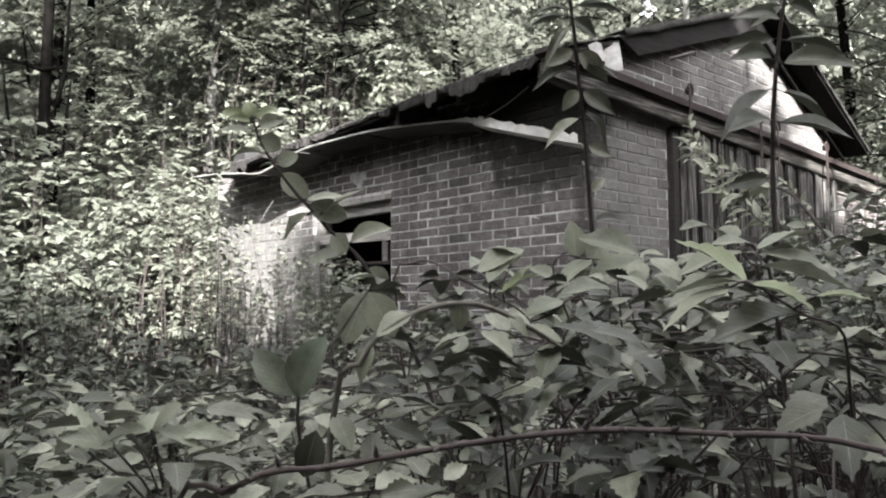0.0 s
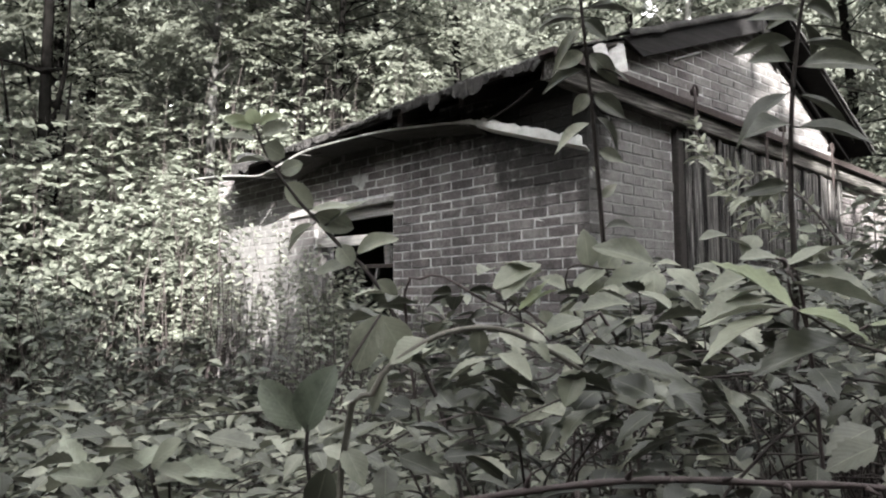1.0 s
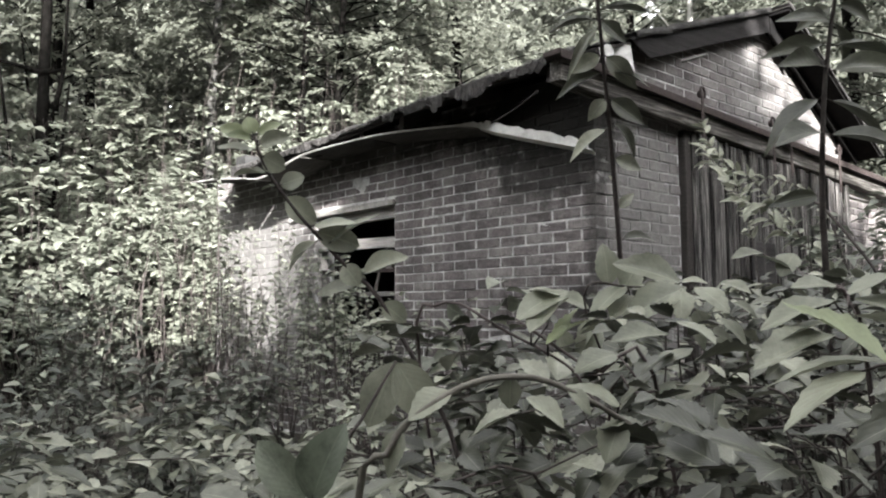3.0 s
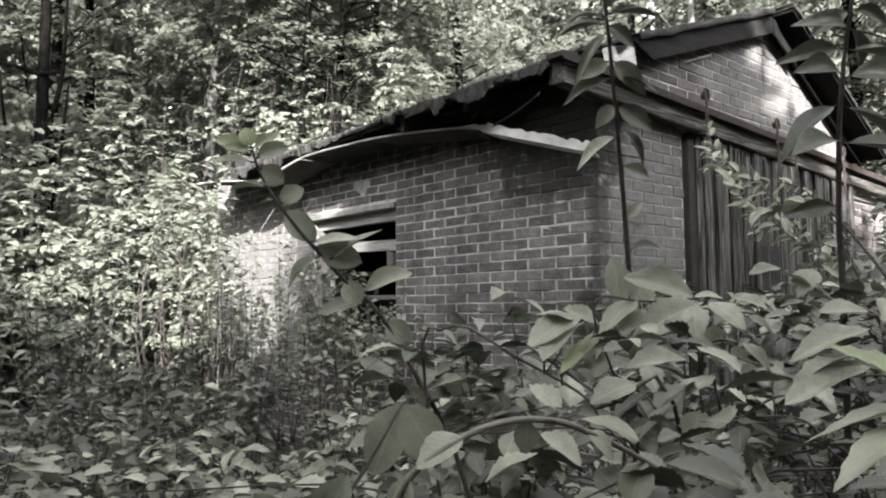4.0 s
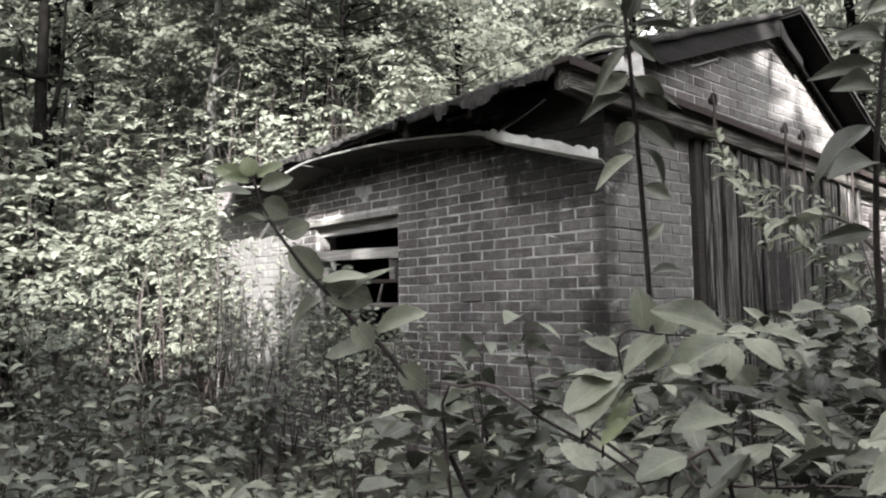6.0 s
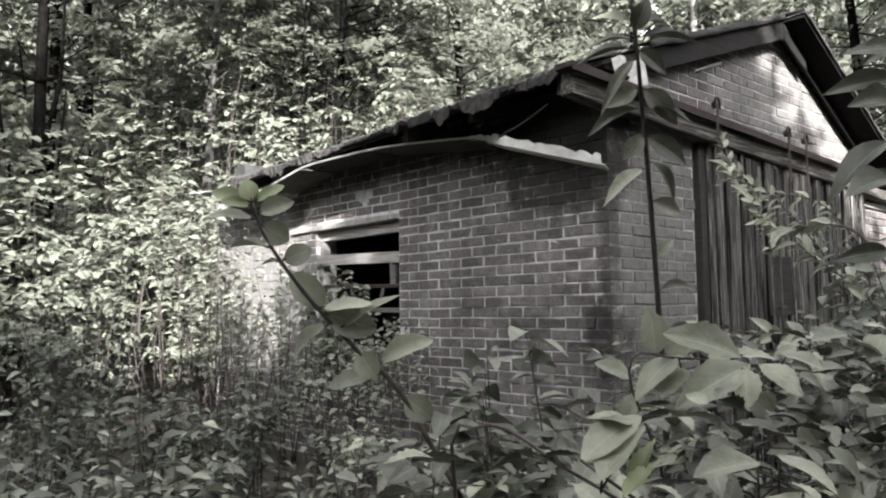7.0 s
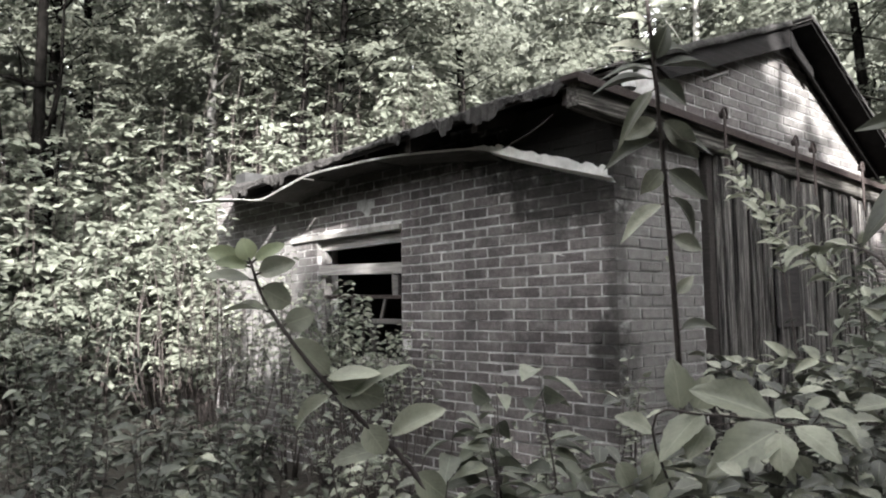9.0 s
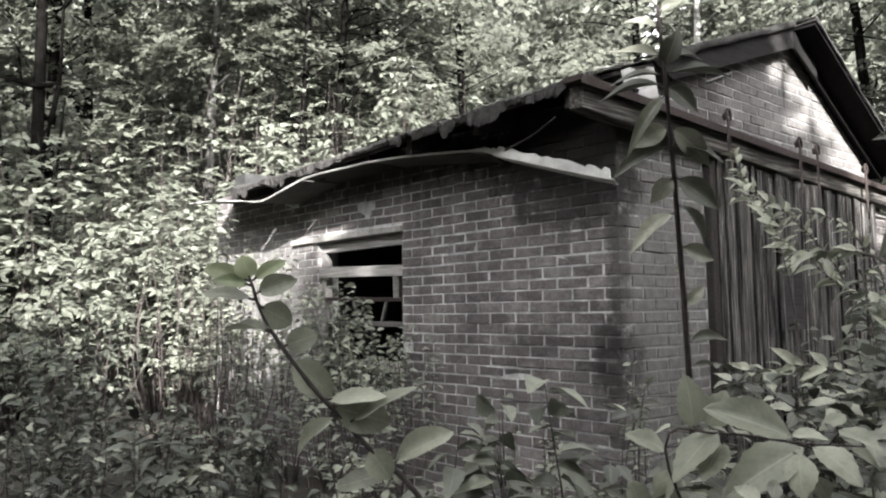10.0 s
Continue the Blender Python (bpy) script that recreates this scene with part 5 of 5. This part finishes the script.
for _ in range(26):
    ahead, aside, tall_of = hr.uniform(2.3, 4.6), hr.uniform(-2.3, 0.1), hr.uniform(.70, .98)
    p = spot(ahead, aside, 0.0)
    by_wall = aside > -0.215 * ahead          # lower and paler towards the brick wall
    if by_wall:
        tall_of = min(tall_of, 0.93 - 0.115 * ahead)
    if p[0] < -0.45:
        shrub("herb", "leafy thin-stemmed herb in the undergrowth", tuple(p), tall_of, .20, 3 if by_wall else 6, 17, hr.uniform(.048, .068), LEAF_NEARBY if by_wall else LEAF_LOW, group="herbs by the path", seed=next(seeds), start=0.45, category="herb", flat=1.1)
# saplings against the side wall and the window
for x, y, h, sp, st, n, lf in ((-0.40, 2.30, 1.55, .30, 8, 28, .052), (-0.40, 1.72, 1.45, .28, 8, 26, .050), (-0.45, 2.75, 1.50, .28, 9, 28, .046), (-0.5, 3.35, 1.7, .25, 4, 22, .045), (-0.75, 3.05, 1.4, .25, 4, 22, .045), (-0.95, 3.6, 1.5, .3, 4, 22, .048), (-0.8, 4.4, 1.65, .3, 4, 22, .048),
                               (-0.9, 1.2, 0.62, .34, 8, 22, .05), (-0.45, 4.0, 1.8, .22, 5, 26, .045), (-0.11, -0.16, 1.08, .08, 6, 18, .04), (-0.6, 0.0, 0.62, .3, 8, 20, .05),
                               (-1.45, 0.38, 1.10, .22, 4, 18, .045), (-0.40, 1.45, 1.28, .30, 7, 26, .046), (-0.35, 0.30, 0.80, .16, 4, 16, .04), (-0.55, 3.75, 2.2, .12, 3, 34, .055), (-0.62, 4.3, 2.05, .14, 3, 34, .055), (-0.7, 1.9, 0.85, .3, 3, 18, .046), (-0.33, 2.15, 1.66, .14, 6, 30, .056), (-0.34, 2.40, 1.56, .20, 9, 34, .058), (-0.40, 2.95, 1.86, .12, 4, 32, .052), (-0.36, 3.55, 1.80, .10, 2, 30, .050), (-0.38, 3.95, 2.00, .10, 2, 30, .052), (-0.48, 3.15, 1.55, .16, 3, 26, .046), (-0.36, 1.50, 1.42, .12, 4, 26, .044), (-0.30, -0.55, 0.75, .25, 8, 20, .05)):
    shrub("sapling", "slender sapling with small leaves against the brick wall", (x, y, 0.0), h, sp, st, n, lf, LEAF_THIN_LIT, group="saplings by the wall", seed=next(seeds), start=0.55)
for x, y, h, sp, st, n, lf in ((-0.62, 4.00, 2.42, .16, 5, 18, .070), (-0.66, 3.62, 2.35, .16, 5, 18, .068), (-0.62, 3.22, 2.10, .12, 3, 16, .060), (-0.80, 4.30, 2.50, .20, 6, 18, .075)):
    shrub("sapling", "tall slender sapling with bright leaves before the limewashed wall", (x, y, 0.0), h, sp, st, n, lf, LEAF_PALE, seed=next(seeds), start=0.74, flat=.8, group="saplings by the wall")
shrub("sapling", "tall slender sapling with a bright leafy tip", (-0.86, 3.25, 0.0), 2.55, .05, 2, 34, .07, LEAF_PALE, seed=next(seeds), start=0.6, flat=.8, group="saplings by the wall")
# shrub before the door, and the sprouting shoot
shrub("sapling", "slender sapling with small leaves in the thicket", (-2.22, -1.28, 0.0), 1.15, .18, 11, 20, .072, LEAF_NEARBY, seed=next(seeds), start=0.55, group="saplings by the wall")
shrub("shrub", "leafy shrub before the plank door", (0.2, -1.05, 0.0), 1.15, .4, 16, 26, .065, LEAF_LOW, seed=next(seeds), group=g)
shrub("shrub", "leafy shrub before the plank door", (1.2, -0.95, 0.0), 1.25, .5, 18, 28, .065, LEAF_MID, seed=next(seeds), group=g)
shrub("shrub", "leafy shrub before the plank door", (2.4, -0.9, 0.0), 1.5, .5, 16, 28, .06, LEAF_PALE, seed=next(seeds), group=g)
shrub("shrub", "leafy shrub before the plank door", (-0.55, -1.9, 0.0), 1.25, .4, 16, 26, .07, LEAF_LOW, seed=next(seeds), group=g)
shrub("shrub", "leafy shrub with pale leaves before the plank door", (-0.62, -1.62, 0.0), 1.5, .32, 12, 24, .065, LEAF_THIN, seed=next(seeds), group=g, start=0.5)
for x, y, h, sp, st, n, lf in ((-0.03, -1.40, 1.62, .16, 5, 24, .07), (0.42, -1.33, 1.75, .24, 7, 26, .07), (1.03, -1.24, 1.85, .25, 8, 26, .07), (1.9, -1.15, 1.9, .3, 8, 26, .075), (0.25, -1.60, 1.4, .25, 8, 24, .07), (2.9, -0.9, 2.15, .35, 10, 28, .075)):
    shrub("sapling", "slender sapling with pale leaves before the plank door", (x, y, 0.0), h, sp, st, n, lf, LEAF_THIN, group="saplings before the door", seed=next(seeds), start=0.5, flat=.9)
# twigs that reach over before the door
for line_of, size, step in ((TWIG, .085, 0.017), (TWIG_LOW, .085, 0.05), (TWIG_HIGH, .085, 0.05), (TWIG_UPRIGHT, .068, 0.024), (TWIG_MIDDLE, .068, 0.036), (TWIG_SIDE, .068, 0.040)):
    TW = spline(line_of, 26)
    twig = thing("twig", "thin bent twig with pairs of slim pale leaves", "plant", tuple(TW[0]), "twigs before the door")
    tubes("stem", [(TW, np.linspace(0.006, 0.0018, 26))], STEM, twig, 6)
    s, i = 0.36, 0
    while s < 1.0:
        p = along(TW, min(s, 0.999))
        run = along(TW, min(s + .03, 1)) - along(TW, s - .03)
        run /= np.linalg.norm(run)
        across = np.cross(run, -AHEAD + UP * .3)
        for side in (1, -1):
            if rng.random() < 0.15:
                continue
            w = run * rng.uniform(.3, 1.3) + across * side * rng.uniform(.5, 1) + AHEAD * rng.uniform(-.7, .7) + UP * rng.uniform(-.3, .3)
            lay_leaf(PALE_LANCE[i % 3], p, w, UP * .8 - AHEAD * .3 + rng.normal(0, .35, 3), size * rng.uniform(.5, 1.3), twig, rng.uniform(0.8, 1.25))
        s += step * rng.uniform(.6, 1.6)
        i += 1

# ---- bright shrubs behind and beside the shed
for x, y, h, sp, st, n, lf in ((-3.0, 6.6, 2.7, 1.1, 15, 7, 0.12), (-1.2, 7.2, 3.0, 1.2, 26, 8, 0.125), (0.6, 7.6, 3.2, 1.3, 36, 9, 0.132), (-4.6, 5.4, 2.2, 1.0, 10, 7, 0.13), (-2.2, 5.3, 2.1, .8, 8, 6, 0.115),
                               (-0.9, 6.0, 2.4, .6, 11, 8, 0.115), (2.7, 8.4, 4.4, 1.1, 38, 10, 0.14), (4.6, 8.0, 4.5, 1.3, 38, 10, 0.14), (-4.0, 8.5, 3.1, 1.4, 34, 9, 0.147), (-5.4, 7.4, 2.6, 1.1, 30, 9, 0.132),
                               (-2.3, 8.7, 4.3, .8, 26, 10, 0.14), (0.15, 9.95, 4.8, .7, 26, 10, 0.14), (-1.95, 9.6, 4.6, .55, 22, 10, 0.14), (1.75, 10.4, 5.2, .8, 26, 10, 0.14), (-3.7, 9.8, 4.8, 1.0, 28, 10, 0.14), (6.4, 6.4, 3.6, 1.4, 34, 9, 0.147), (7.6, 3.4, 3.4, 1.4, 34, 9, 0.147), (6.6, 0.8, 2.4, 1.2, 30, 9, 0.132), (8.2, -1.2, 2.6, 1.2, 30, 9, 0.132),
                               (0.5, 6.25, 3.15, .7, 22, 9, 0.13), (1.35, 6.4, 3.65, .8, 26, 9, 0.13), (2.2, 6.7, 3.95, .8, 26, 9, 0.135), (3.0, 6.9, 4.2, .8, 26, 9, 0.135), (3.9, 6.6, 4.25, .8, 26, 9, 0.135),
                               (1.6, 5.95, 4.0, .6, 22, 12, 0.12), (2.3, 5.9, 4.45, .6, 24, 12, 0.12), (3.0, 5.95, 4.8, .65, 26, 12, 0.12), (3.7, 5.95, 5.0, .65, 26, 12, 0.12), (-1.55, 7.7, 3.5, .6, 20, 10, 0.13), (-0.85, 8.6, 3.9, .6, 22, 10, 0.13), (-1.1, 8.0, 3.3, .5, 18, 10, 0.13), (4.7, 10.4, 7.2, .8, 28, 12, 0.15), (3.4, 10.6, 7.4, .6, 22, 12, 0.15)):
    shrub("shrub", "tall shrub with layers of pale sunlit leaves", (x, y, ground_height(x, y)), h, sp, st, n, lf, LEAF_PALE, SHAPE_FAR if y > 6.2 else SHAPE_MID, 0.36 if x < 0 and y < 7.5 else 0.2, "tall shrubs behind the shed", next(seeds), flat=1.0, fan=3)


# ---- forest
CLEAR = [(-0.62, 9.69, .6), (4.25, 9.4, .8), (10.6, 5.5, .8), (2.75, 11.3, .5)]      # trunks that stand free of leaves


def blocks(centres, r):
    """Whether a clump hangs right before one of the free-standing trunks."""
    q = centres.mean(axis=0) - CAM_START
    for x, y, share in CLEAR:
        far = np.array((x, y)) - CAM_START[:2]
        dist = np.hypot(*far)
        ahead = (q[:2] @ far) / dist
        aside = abs(q[0] * far[1] - q[1] * far[0]) / dist
        if 3 < ahead < dist + 0.2 and aside < 0.85 * ahead / dist and r.random() < share:
            return True
    return False


def tree(label, x, y, height, girth, crown_from, reach, clumps, per_clump, leaf, bark=None, seed=0, lean=(0.0, 0.0), group="forest trees", flat=0.9, limbs=()):
    r = np.random.default_rng(seed)
    z0 = ground_height(x, y) - 0.1
    ob = thing("tree", label, "tree", (x, y, z0), group)
    foot = np.array((x, y, z0))
    top = foot + np.array((lean[0], lean[1], height))
    ln = spline([foot, foot * .66 + top * .34 + r.normal(0, .05, 3) * (1, 1, 0), foot * .33 + top * .67 + r.normal(0, .12, 3) * (1, 1, 0), top], 18)
    T = [(ln, np.linspace(girth / 2, girth * 0.12, 18))]
    T += [(spline(limb, 14), np.linspace(girth * 0.24, girth * 0.06, 14)) for limb in limbs]
    B, W, N, S = [], [], [], []
    clumps = int(clumps * 1.35)
    for k in range(2):
        a, s = r.uniform(0, 6.283), r.uniform(.14, .30)
        p = along(ln, s)
        T.append((spline([p, p + np.array((math.cos(a) * .35, math.sin(a) * .35, .6)), p + np.array((math.cos(a) * .6, math.sin(a) * .6, 2.2))], 9), np.linspace(girth * 0.22, 0.015, 9)))
    for c in range(clumps):
        s = crown_from + (1 - crown_from) * (c + r.random()) / clumps
        p = along(ln, min(s, 0.99))
        a = r.uniform(0, 6.283)
        far = reach * r.uniform(.25, 1.0) * (1.1 - 0.55 * max(0, (s - crown_from) / (1 - crown_from)) ** 2)
        q = p + np.array((math.cos(a) * far, math.sin(a) * far, r.uniform(-.15, .45) * far))
        rad = r.uniform(.45, 1.0) * max(0.5, reach * .32)
        high = q[2] > 1.6 + 0.48 * math.hypot(q[0] + 3.5, q[1] + 2.5)
        k = int(per_clump * (0.7 if high else 2.9))
        grow = 1.9 if high else 0.80
        bunch = max(1, k // 10)
        c = q + r.normal(0, 1, (bunch, 3)) * (rad * .60, rad * .60, rad * .20)
        if blocks(c, r):
            continue
        T.append((spline([p, (p + q) / 2 + UP * far * .08, q], 6), np.linspace(girth * 0.07, 0.006, 6)))
        turn = a + r.normal(0, .9, bunch)
        way = np.stack([np.cos(turn), np.sin(turn), r.normal(-.05, .18, bunch)], -1)
        nor = UP * flat * .75 + r.normal(0, .20, (bunch, 3)) - AHEAD * .5
        fb, fw, fn, fs = fronds(r, c, way, nor, leaf * grow * r.uniform(.75, 1.2, bunch))
        B.append(fb)
        W.append(fw)
        N.append(fn)
        S.append(fs)
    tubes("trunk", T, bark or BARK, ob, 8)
    foliage("crown", np.concatenate(B), np.concatenate(W), np.concatenate(N), np.concatenate(S), SHAPE_FAR, LEAF_FAR, ob, with_uv=False)
    return ob


tree_seeds = iter(range(900, 1000))
# a steep side stem and two low limbs of the tree beside the shed
FORKS = ([(-0.61, 9.65, 3.65), (-0.56, 9.52, 3.84), (-0.51, 9.38, 4.14), (-0.46, 9.28, 4.55), (-0.44, 9.23, 4.95), (-0.42, 9.29, 5.48), (-0.38, 9.31, 6.19)],
         [(-0.67, 9.6, 4.64), (-0.82, 9.6, 4.65), (-1.03, 9.65, 4.7), (-1.33, 9.77, 4.74)], [(-0.67, 9.6, 4.64), (-0.54, 9.36, 4.62), (-0.45, 9.27, 4.66)])
tall, slim = "tall forest tree with a dark trunk and layered leaves", "slim forest tree with pale patches on its trunk"
for lab, x, y, h, gi, cf, re, cl, pc, lf, bk, ln in (
        (tall, -0.62, 9.69, 13, .23, .42, 2.8, 34, 95, .13, None, (0, 0)), (slim, 2.75, 11.3, 14, .24, .36, 3.0, 60, 95, .13, BARK_SUN_PATCHED, (.2, 0)), (tall, 4.25, 9.4, 12, .22, .36, 2.8, 55, 95, .13, None, (.6, .2)),
        (tall, 4.0, 9.9, 12, .20, .36, 2.6, 50, 95, .13, None, (.1, .2)), (tall, 5.9, 13.2, 15, .24, .2, 3.2, 60, 95, .15, None, (.3, 0)), (slim, 10.6, 5.5, 14, .20, .30, 2.8, 50, 90, .14, BARK_PALE, (.2, 0)),
        (tall, 5.8, 15.4, 16, .3, .15, 3.5, 64, 95, .16, None, (0, 0)), (tall, 0.5, 14.0, 15, .28, .15, 3.4, 64, 95, .16, None, (.4, 0)), (tall, -4.2, 12.2, 14, .3, .15, 3.4, 60, 95, .15, None, (0, 0)),
        (tall, 8.6, 10.2, 14, .26, .2, 3.2, 60, 95, .15, None, (0, .3)), (tall, 12.4, 8.2, 15, .3, .2, 3.4, 54, 90, .16, None, (0, 0)), (tall, 9.4, 0.6, 11, .28, .15, 3.2, 64, 95, .14, None, (0, 0)),
        (tall, 11.6, -2.4, 13, .3, .12, 3.4, 60, 95, .15, None, (0, 0)), (tall, -7.6, 9.2, 13, .3, .15, 3.4, 50, 90, .15, None, (0, 0)), (tall, 9.8, 15.4, 17, .3, .12, 3.6, 60, 95, .18, None, (0, 0)),
        (tall, 13.6, 3.4, 15, .3, .12, 3.4, 56, 95, .17, None, (0, 0)), (tall, 2.6, 18.4, 18, .32, .10, 3.8, 64, 95, .19, None, (0, 0)), (tall, -3.2, 17.6, 18, .32, .1, 3.8, 60, 95, .19, None, (0, 0))):
    tree(lab, x, y, h, gi, cf, re, cl, pc, lf, bk, next(tree_seeds), ln, limbs=FORKS if x == -0.62 else ())
# trees added out of view behind the path, placed to shape its shade
for x, y, h, cf, re, cl, pc, lf in ((-5.86, -9.06, 9.9, .50, 1.15, 105, 75, .12), (-3.6, -9.25, 8.15, .64, 1.05, 42, 75, .12), (-7.8, -7.06, 7.9, .60, 1.25, 46, 75, .12), (-6.6, -8.8, 6.2, .55, 1.0, 30, 75, .12),
                                    (-4.87, -8.72, 9.8, .78, 0.48, 22, 75, .11), (-4.9, -8.6, 7.3, .70, 0.60, 22, 75, .11), (-7.6, -8.05, 5.9, .58, 0.75, 24, 75, .12), (-8.9, -6.2, 7.6, .64, 1.1, 40, 75, .12),
                                    (-9.88, -5.44, 8.7, .76, 1.15, 46, 75, .11), (-2.79, -9.42, 8.0, .90, 0.55, 30, 75, .11), (-4.46, -8.72, 9.4, .86, 0.20, 7, 75, .11), (-9.52, -3.52, 13.8, .72, 0.42, 26, 75, .11), (-6.75, -7.88, 8.75, .80, 0.30, 18, 75, .11), (-7.14, -8.2, 5.9, .72, 0.40, 16, 75, .11),
                                    (4.5, -11.5, 12, .35, 3.2, 36, 60, .2), (10.0, -8.5, 13, .3, 3.4, 36, 60, .2)):
    tree(tall, x, y, h, .22, cf, re, cl, pc, lf, None, next(tree_seeds))
# far woods close the view
woods = thing("far_woods", "dark distant woodland behind the trees", "woodland", (10, 24, 2), kind="stuff")
k = 85000
ang = rng.uniform(-0.85, 2.3, k)
dist = rng.uniform(20, 34, k)
base = np.stack([dist * np.sin(ang), dist * np.cos(ang), rng.random(k) ** 1.5 * 15.0 + 0.2], -1)
# a thin place in the canopy lets the sky through above the roof
keep = ~((np.abs(ang - 1.01) < 0.017) & (base[:, 2] > 1.0 + 0.36 * dist))
base = base[keep]
k = len(base)
foliage("foliage", base, rng.normal(0, 1, (k, 3)), rng.normal(0, .6, (k, 3)) + UP * .4 - AHEAD * .6, rng.uniform(.22, .55, k), SHAPE_FAR, LEAF_WOODS, woods, with_uv=False)
# unseen woods added behind the path to block the low sky light
k = 42000
ang = rng.uniform(2.2, 5.5, k)
dist = rng.uniform(17, 27, k)
base = np.stack([dist * np.sin(ang), dist * np.cos(ang), rng.random(k) * dist * 0.46 + 0.2], -1)
foliage("foliage", base, rng.normal(0, 1, (k, 3)), rng.normal(0, .6, (k, 3)) + UP * .4 - AHEAD * .6, rng.uniform(.5, 1.0, k), SHAPE_FAR, LEAF_WOODS, woods, with_uv=False)
k = 44000
ang = rng.uniform(-0.9, 2.3, k)
dist = rng.uniform(34, 42, k)
base = np.stack([dist * np.sin(ang), dist * np.cos(ang), rng.random(k) ** 1.15 * 21.0 + 0.2], -1)
keep = ~((np.abs(ang - 1.01) < 0.017) & (base[:, 2] > 1.0 + 0.36 * dist))
base = base[keep]
k = len(base)
foliage("foliage", base, rng.normal(0, 1, (k, 3)), rng.normal(0, .6, (k, 3)) + UP * .4 - AHEAD * .6, rng.uniform(.9, 1.5, k), SHAPE_FAR, LEAF_WOODS, woods, with_uv=False)
